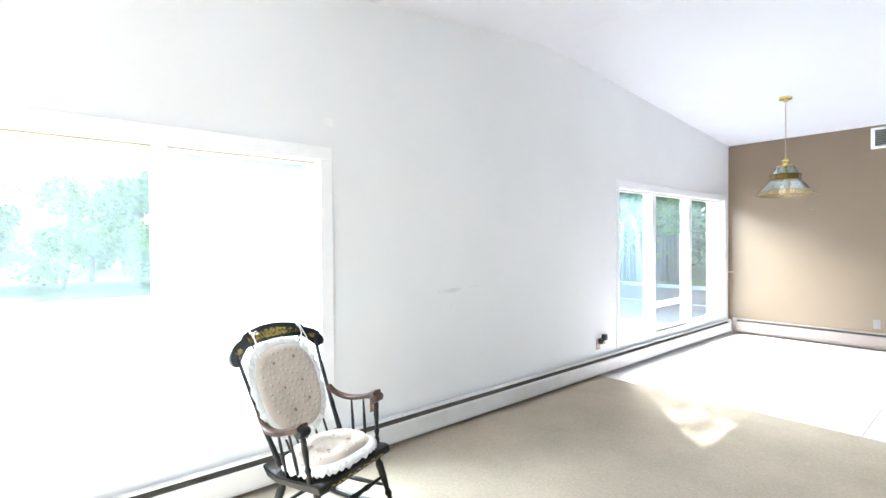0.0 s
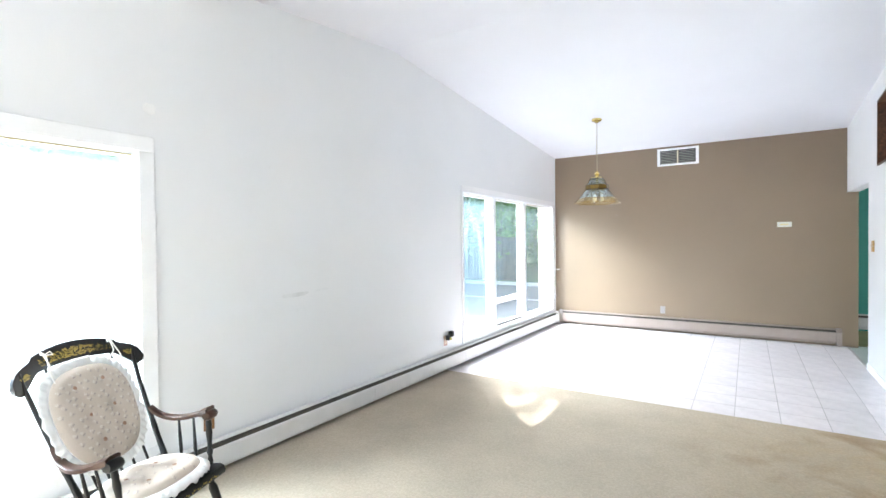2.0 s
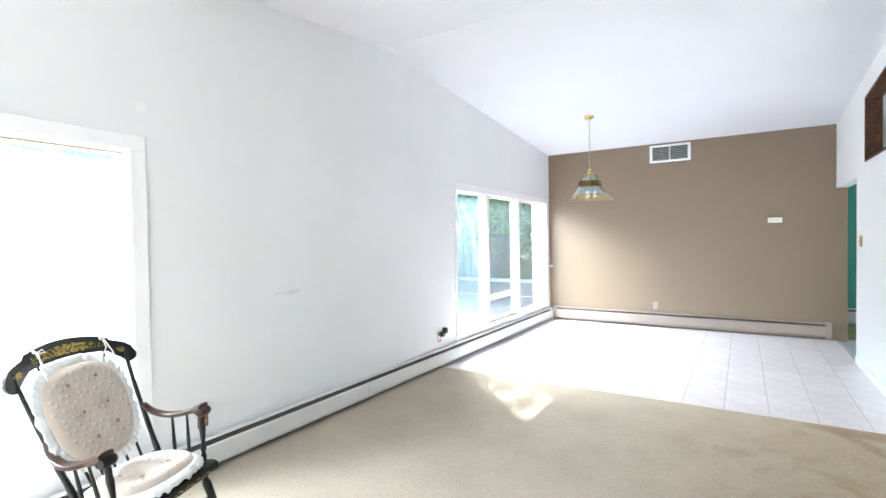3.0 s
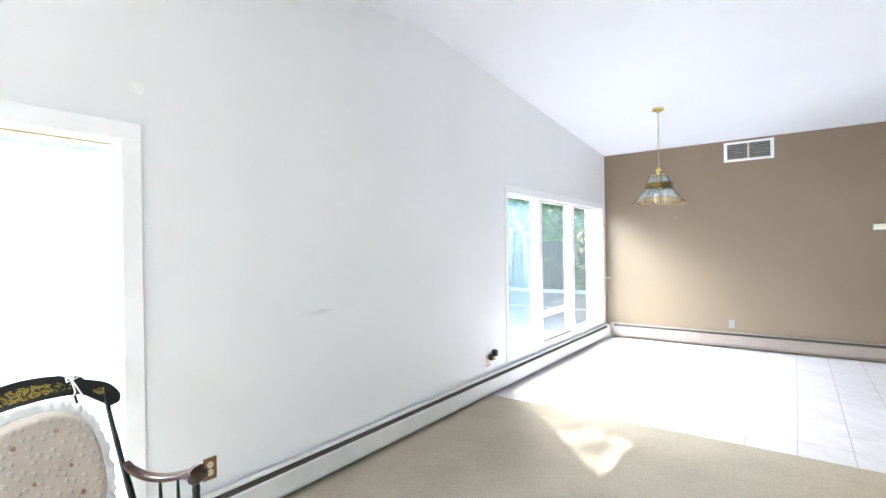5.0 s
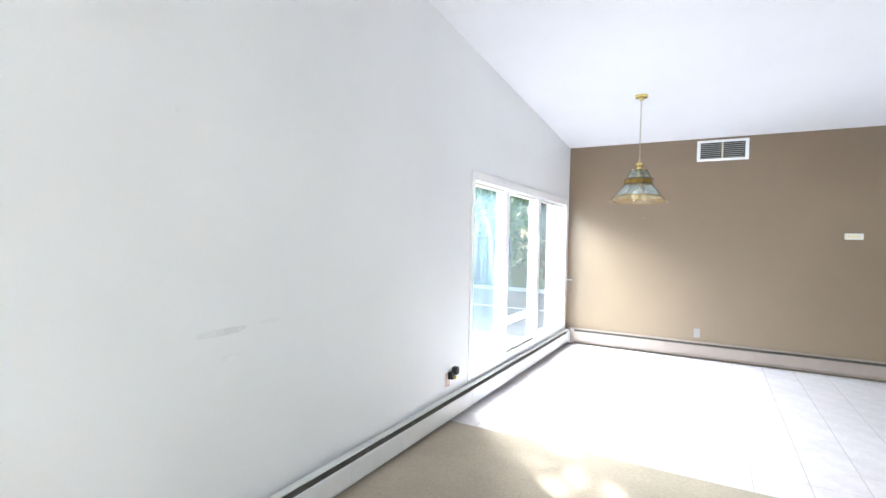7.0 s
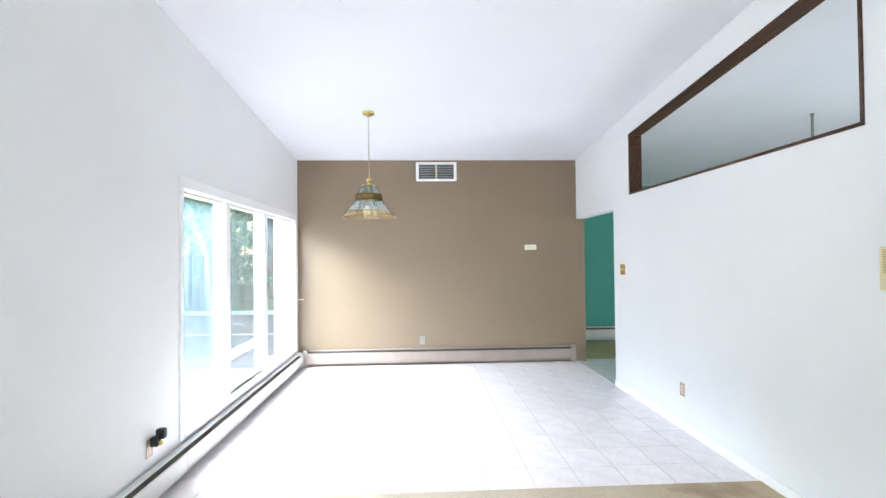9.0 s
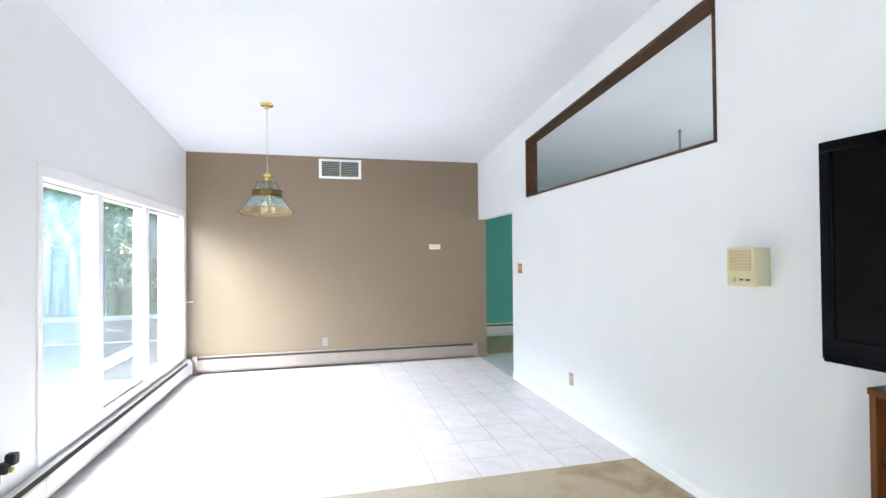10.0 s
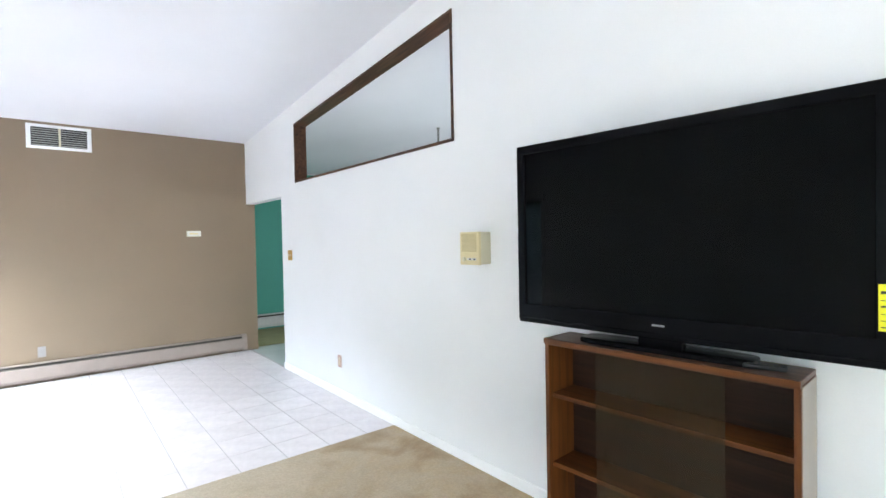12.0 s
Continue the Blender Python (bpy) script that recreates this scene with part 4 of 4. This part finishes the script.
def cushion(name, label, m, a, b, thick, tufts, egg=0.0, frill=0.048, droop=0.0, dent=0.5, dentw=0.0012, prints=130):
    """A stuffed oval pad in the local xy plane with a lace ruffle, tufts pulled in."""
    root = thing(name, label, "cushion", m)
    bm = bmesh.new()
    N, R = 48, 12
    for side in (1, -1):
        prev = None
        cen = bm.verts.new((0, 0, side * thick * 0.5))
        for i in range(1, R + 1):
            r = i / R
            ring = []
            for k in range(N):
                t = 2 * math.pi * k / N
                c, s_ = math.cos(t), math.sin(t)
                e = 2 / 2.6
                u, v = math.copysign(abs(c) ** e, c) * r, math.copysign(abs(s_) ** e, s_) * r
                w = 1 + egg * v
                rr = r
                x, y = a * u * w, b * v
                h = thick * 0.5 * math.sqrt(max(0, 1 - rr ** 3))
                for tx, ty in tufts:
                    h *= 1 - dent * math.exp(-((x - tx) ** 2 + (y - ty) ** 2) / dentw)
                ring.append(bm.verts.new((x, y, side * h)))
            if prev is None:
                for k in range(N):
                    bm.faces.new((cen, ring[k], ring[(k + 1) % N]))
            else:
                for k in range(N):
                    j = (k + 1) % N
                    bm.faces.new((prev[k], ring[k], ring[j], prev[j]))
            prev = ring
    bmesh.ops.remove_doubles(bm, verts=bm.verts[:], dist=0.0004)
    part("pad", bm, CUSHION, root, "cream calico pad with small flowers", smooth=True)
    bm = bmesh.new()
    N = 360
    rows = []
    for k in range(N):
        t = 2 * math.pi * k / N
        c, s_ = math.cos(t), math.sin(t)
        e = 2 / 2.6
        u, v = math.copysign(abs(c) ** e, c), math.copysign(abs(s_) ** e, s_)
        w = 1 + egg * v
        f = 0.0055 * math.sin(k * 2 * math.pi / 9) + 0.003 * math.sin(k * 0.31)
        row = []
        for j in range(4):
            g = 1 + j * frill
            row.append(bm.verts.new((a * u * w * g, b * v * g, f * j / 3 - 0.002 * j - droop * j * j + 0.002 * math.sin(k * 0.45) * j / 3)))
        rows.append(row)
    for k in range(N):
        p, q = rows[k], rows[(k + 1) % N]
        for j in range(3):
            bm.faces.new((p[j], p[j + 1], q[j + 1], q[j]))
    ruffle = part("ruffle", bm, LACE, root, "white lace ruffle", smooth=True)
    sol = ruffle.modifiers.new("thickness", "SOLIDIFY")
    sol.thickness = 0.0015
    rnd = random.Random(3)
    fa, fb = bmesh.new(), bmesh.new()
    step = 0.039 if prints > 100 else 0.055
    for iy in range(-9, 10):
        for ix in range(-9, 10):
            x = (ix + 0.5 * (iy % 2)) * step + rnd.uniform(-0.009, 0.009)
            y = iy * step * 0.8 + rnd.uniform(-0.009, 0.009)
            v = y / b
            u = x / (a * (1 + egg * v))
            r = (abs(u) ** 2.6 + abs(v) ** 2.6) ** (1 / 2.6)
            if r > 0.93:
                continue
            for big, dx, dy in ((1, 0, 0), (0, 0.011, -0.006), (0, 0.006, -0.011)):
                px, py = x + dx, y + dy
                rp = min(0.98, (abs(px / (a * (1 + egg * v))) ** 2.6 + abs(py / b) ** 2.6) ** (1 / 2.6))
                h = thick * 0.5 * math.sqrt(1 - rp ** 3)
                for tx, ty in tufts:
                    h *= 1 - dent * math.exp(-((px - tx) ** 2 + (py - ty) ** 2) / dentw)
                tilt = 0.75 * thick * rp * rp / math.sqrt(1 - rp ** 3)
                nx, ny = tilt * u / a, tilt * v / b
                flower(fa if big else fb, (px, py, h + 0.0004), (nx, ny, 1), 0.0044 if big else 0.0028, rnd)
    part("flower_print", fa, PRINT_A, root, "tiny white flower print", kind="stuff")
    part("flower_print", fb, PRINT_B, root, "tiny grey flower print", kind="stuff")
    for tx, ty in tufts:
        part("tuft", lathe([(0.003, 0), (0.009, 0.0015), (0.004, 0.003)], 10, pose(tx, ty, thick * 0.24)), ROSE, root)
    return root


CHAIR = pose(0.560, 1.093, 0.006, 0, 0, 111) @ Matrix.Diagonal((1, 1, 0.876, 1))
FLAT = pose(0.560, 1.093, 0.006, 0, 0, 111)
rocking_chair(CHAIR)
cushion("seat_cushion", "cream flowered seat cushion with lace ruffle on the rocking chair", FLAT @ pose(0, -0.065, 0.398, -2, 0, 0), 0.205, 0.155, 0.095, [(-0.08, 0.05), (0.08, 0.05), (-0.07, -0.055), (0.075, -0.055)], -0.05, 0.07, 0.003, 0.72, 0.0022, 50)
bc = cushion("back_cushion", "cream flowered oval cushion tied to the rocking chair back", FLAT @ pose(-0.052, 0.149, 0.693, 66, 0, 0), 0.190, 0.218, 0.06, [(-0.075, 0.13), (0.06, 0.14), (-0.05, 0.0), (0.07, 0.01), (-0.03, -0.12), (0.08, -0.09)], 0.06, 0.062)
for s in (-1, 1):
    tie = [sweep([(s * 0.13, 0.20, -0.01), (s * 0.15, 0.25, 0.03), (s * 0.155, 0.31, 0.02), (s * 0.15, 0.335, -0.02)], 0.0028, 6),
           sweep([(s * 0.15, 0.30, 0.026), (s * 0.170, 0.310, 0.032), (s * 0.176, 0.300, 0.036), (s * 0.152, 0.295, 0.03)], 0.0026, 6),
           sweep([(s * 0.15, 0.30, 0.026), (s * 0.132, 0.308, 0.032), (s * 0.128, 0.292, 0.036), (s * 0.152, 0.295, 0.03)], 0.0026, 6),
           sweep([(s * 0.152, 0.295, 0.03), (s * 0.165, 0.22, 0.04), (s * 0.16, 0.17, 0.035)], 0.003, 6)]
    part("tie", join_bm(*tie), RIBBON, bc, "white cotton tie in a bow", smooth=True)


# ---- outside ----
bm = bmesh.new()
N = 40
grid = [[bm.verts.new((-0.3 - 260 * (i / N) ** 2, -130 + 260 * j / N, -0.16 + (0.5 * noise.noise(Vector((i * 0.4, j * 0.4, 0))) if i > 14 else 0))) for j in range(N + 1)] for i in range(N + 1)]
for i in range(N):
    for j in range(N):
        bm.faces.new((grid[i][j], grid[i + 1][j], grid[i + 1][j + 1], grid[i][j + 1]))
structure("ground", bm, GRASS, "mown green lawn")
structure("patio_pavement", cube(-13.5, -14, -0.2, -W, 4.0, -0.10), PATIO, "pale concrete patio beside the house")
structure("road", join_bm(cube(-13.5, 4.0, -0.2, -W, 9.3, -0.13), cube(-13.5, 9.3, -0.2, 3.5, 15.6, -0.13)), ASPHALT, "grey asphalt driveway beyond the patio")
structure("kerb", cube(-13.5, 15.6, -0.2, 3.5, 15.75, -0.02), PATIO, "pale concrete kerb along the driveway")
structure("kerb", cube(-13.5, 11.9, -0.2, -0.5, 12.0, -0.125), PATIO, "pale concrete strip across the driveway")


def brick_pier():
    root = tagged(new("wall_pier"), "pale painted brick pier beside the window", kind="structure")
    x0, x1, y0, y1 = -0.37, -0.165, 8.30, 8.75
    part("core", cube(x0 + 0.006, y0 + 0.006, -0.1, x1, y1, 2.9), MORTAR, root)
    row = 0.075
    meshes = {}
    for k in range(38):
        z = -0.1 + k * row
        for x, wd in (((x0, 0.2), (x0 + 0.21, 0.02)) if k % 2 else ((x0, 0.09), (x0 + 0.10, 0.13))):
            key = round(wd, 3)
            if key not in meshes:
                b = cube(0, 0, 0, wd, 0.10, row - 0.01, 0.003)
                me = bpy.data.meshes.new("brick")
                b.to_mesh(me)
                b.free()
                me.materials.append(BRICK)
                meshes[key] = me
            ob = new("brick", meshes[key])
            ob.location = (x, y0 - 0.003, z)
            ob.parent = root


brick_pier()
structure("outer_wall", cube(-0.37, 8.75, -0.15, -W, 9.7, 2.9), OUT_WALL, "painted outer wall of the house")
eave = prism([(-0.26, 2.70), (-0.26, 2.80), (-W, 2.86), (-W, 2.74)], 1, YS, 9.3)
structure("roof_eave", eave, OUT_WALL, "painted roof overhang above the windows")


def leaves(rnd, centre, radius, count, size):
    bm = bmesh.new()
    lobes = [(Vector(centre) + Vector((rnd.gauss(0, radius * 0.5), rnd.gauss(0, radius * 0.5), rnd.gauss(0, radius * 0.5))), radius * rnd.uniform(0.3, 0.55)) for _ in range(13)]
    for _ in range(count):
        c, r = rnd.choice(lobes)
        d = Vector((rnd.gauss(0, 1), rnd.gauss(0, 1), rnd.gauss(0, 1))).normalized()
        p = c + d * r * rnd.random() ** 0.4
        q = Euler((rnd.uniform(-1, 1), rnd.uniform(-1, 1), rnd.uniform(0, 6.28))).to_matrix()
        s = size * rnd.uniform(0.6, 1.4)
        v = [bm.verts.new(p + q @ Vector((x * s, y * s, z * s))) for x, y, z in ((-1, 0, 0), (0, -0.45, 0.1), (1, 0, -0.1), (0, 0.45, 0.1))]
        bm.faces.new(v)
    return bm


def tree(x, y, h, seed, crown=0.40, leafsize=0.13, count=8000, mid=0.54):
    rnd = random.Random(seed)
    root = thing("tree", "leafy green tree with a dark trunk behind the garden", "tree", pose(x, y, -0.2), "trees behind the garden")
    bend = rnd.uniform(-0.3, 0.3)
    trunk = [sweep([(bend * math.sin(u * 2), 0.2 * bend * u, h * 0.75 * u) for u in [i / 8 for i in range(9)]], [h * 0.028 * (1 - 0.75 * i / 8) for i in range(9)], 9)]
    for k in range(7):
        a, z = rnd.uniform(0, 6.28), h * rnd.uniform(0.3, 0.65)
        L = h * rnd.uniform(0.2, 0.32)
        trunk.append(sweep([(bend * 0.8, 0, z), (math.cos(a) * L * 0.5, math.sin(a) * L * 0.5, z + L * 0.35), (math.cos(a) * L, math.sin(a) * L, z + L * 0.8)], [h * 0.012, h * 0.008, h * 0.003], 6))
    part("trunk", join_bm(*trunk), BARK, root, smooth=True)
    part("crown", leaves(rnd, (0, 0, h * mid), h * crown, count, leafsize), LEAF, root, "crown of many small leaves")
    return root


def shrub(x, y, h, seed):
    rnd = random.Random(seed)
    root = thing("shrub", "dense dark green shrub behind the fence", "shrub", pose(x, y, -0.2), "shrubs behind the garden")
    stems = [sweep([(0, 0, 0), (rnd.uniform(-0.4, 0.4), rnd.uniform(-0.4, 0.4), h * 0.4), (rnd.uniform(-0.8, 0.8), rnd.uniform(-0.8, 0.8), h * 0.8)], [0.04, 0.025, 0.01], 5) for _ in range(5)]
    part("stem", join_bm(*stems), BARK, root)
    part("foliage", leaves(rnd, (0, 0, h * 0.5), h * 0.55, 2600, 0.10), LEAF, root, "dense leaves")
    return root


rt = random.Random(11)
for i in range(15):
    a = -8 + i * 4.6
    h = rt.uniform(8, 12)
    tree(-19 - rt.uniform(0, 6), a + rt.uniform(-1.5, 1.5), h * 0.47 if -6 < a < 9 else h, 20 + i, leafsize=0.19 if h > 6 else 0.12)
for i, (x, y, h) in enumerate(((-12, 19, 8), (-7.5, 18.5, 9), (-9.5, 24, 11), (-4.5, 22, 9.5), (-1.5, 30, 12), (-14.5, 14, 8), (-5.5, 31, 12), (-13, 28, 12), (2, 38, 13), (-6.6, 12.6, 10.5))):
    tree(x, y, h, 200 + i, leafsize=0.12, count=7000 if i < 9 else 17500, crown=0.3 if i in (3, 4, 6) else 0.40, mid=0.70 if i in (3, 4, 6) else 0.54)
for i in range(9):
    tree(-22 + i * 3.6, 30 + rt.uniform(-2, 4), rt.uniform(12, 15), 400 + i, leafsize=0.3, count=6000)
for i in range(8):
    h = rt.uniform(12, 15)
    tree(-34 + rt.uniform(-2, 2), -14 + i * 6, h * 0.4 if i in (1, 2, 3, 4) else h, 450 + i, leafsize=0.3, count=6000)
for i in range(7):
    shrub(-14.5 + i * 1.25, 18.8 + rt.uniform(-0.3, 0.5), rt.uniform(2.0, 2.8), 300 + i)
for i in range(20):
    shrub(-16.5 - rt.uniform(0, 2.5), -9 + i * 3.2 + rt.uniform(-0.6, 0.6), rt.uniform(2.2, 3.4), 60 + i)


def fence():
    root = thing("garden_fence", "weathered dark board fence behind the driveway", "fence", pose(-4.6, 17.6, -0.16, 0, 0, 90))
    post = None
    rf = random.Random(4)
    for i in range(9):
        part("post", cube(-0.02, i * 2.0, 0, 0.08, i * 2.0 + 0.1, 1.75), FENCE, root)
    for z in (0.3, 1.4):
        part("rail", cube(-0.02, 0, z, 0.03, 16.5, z + 0.09), FENCE, root)
    for i in range(108):
        y = i * 0.152
        part("board", cube(-0.045, y, 0.02, -0.02, y + 0.14, 1.78 + rf.uniform(-0.015, 0.015)), FENCE, root)


fence()


# ---- floor tiles, nearest first ----
def tiles():
    floor = bpy.data.objects["floor"]
    p, g = 0.3117, 0.006
    x0, y0 = 2.132 - 7 * p, CARPET_Y - 0.004
    cache = {}
    xs = [x0 + i * p for i in range(-1, 14)]
    ys = [y0 + j * p for j in range(0, 13)]
    for j, y in enumerate(ys):
        for i, x in enumerate(xs):
            a, b = max(0.0, x + g / 2), min(XR, x + p - g / 2)
            c, d = y + g / 2, min(YB, y + p - g / 2)
            if b - a < 0.01 or d - c < 0.01:
                continue
            key = (round(b - a, 4), round(d - c, 4))
            if key not in cache:
                bm = cube(0, 0, 0, b - a, d - c, 0.004, 0.001)
                me = bpy.data.meshes.new("tile")
                bm.to_mesh(me)
                bm.free()
                me.materials.append(TILE)
                cache[key] = me
            ob = new("tile", cache[key])
            ob.location = (a, c, -0.004)
            ob.parent = floor


tiles()
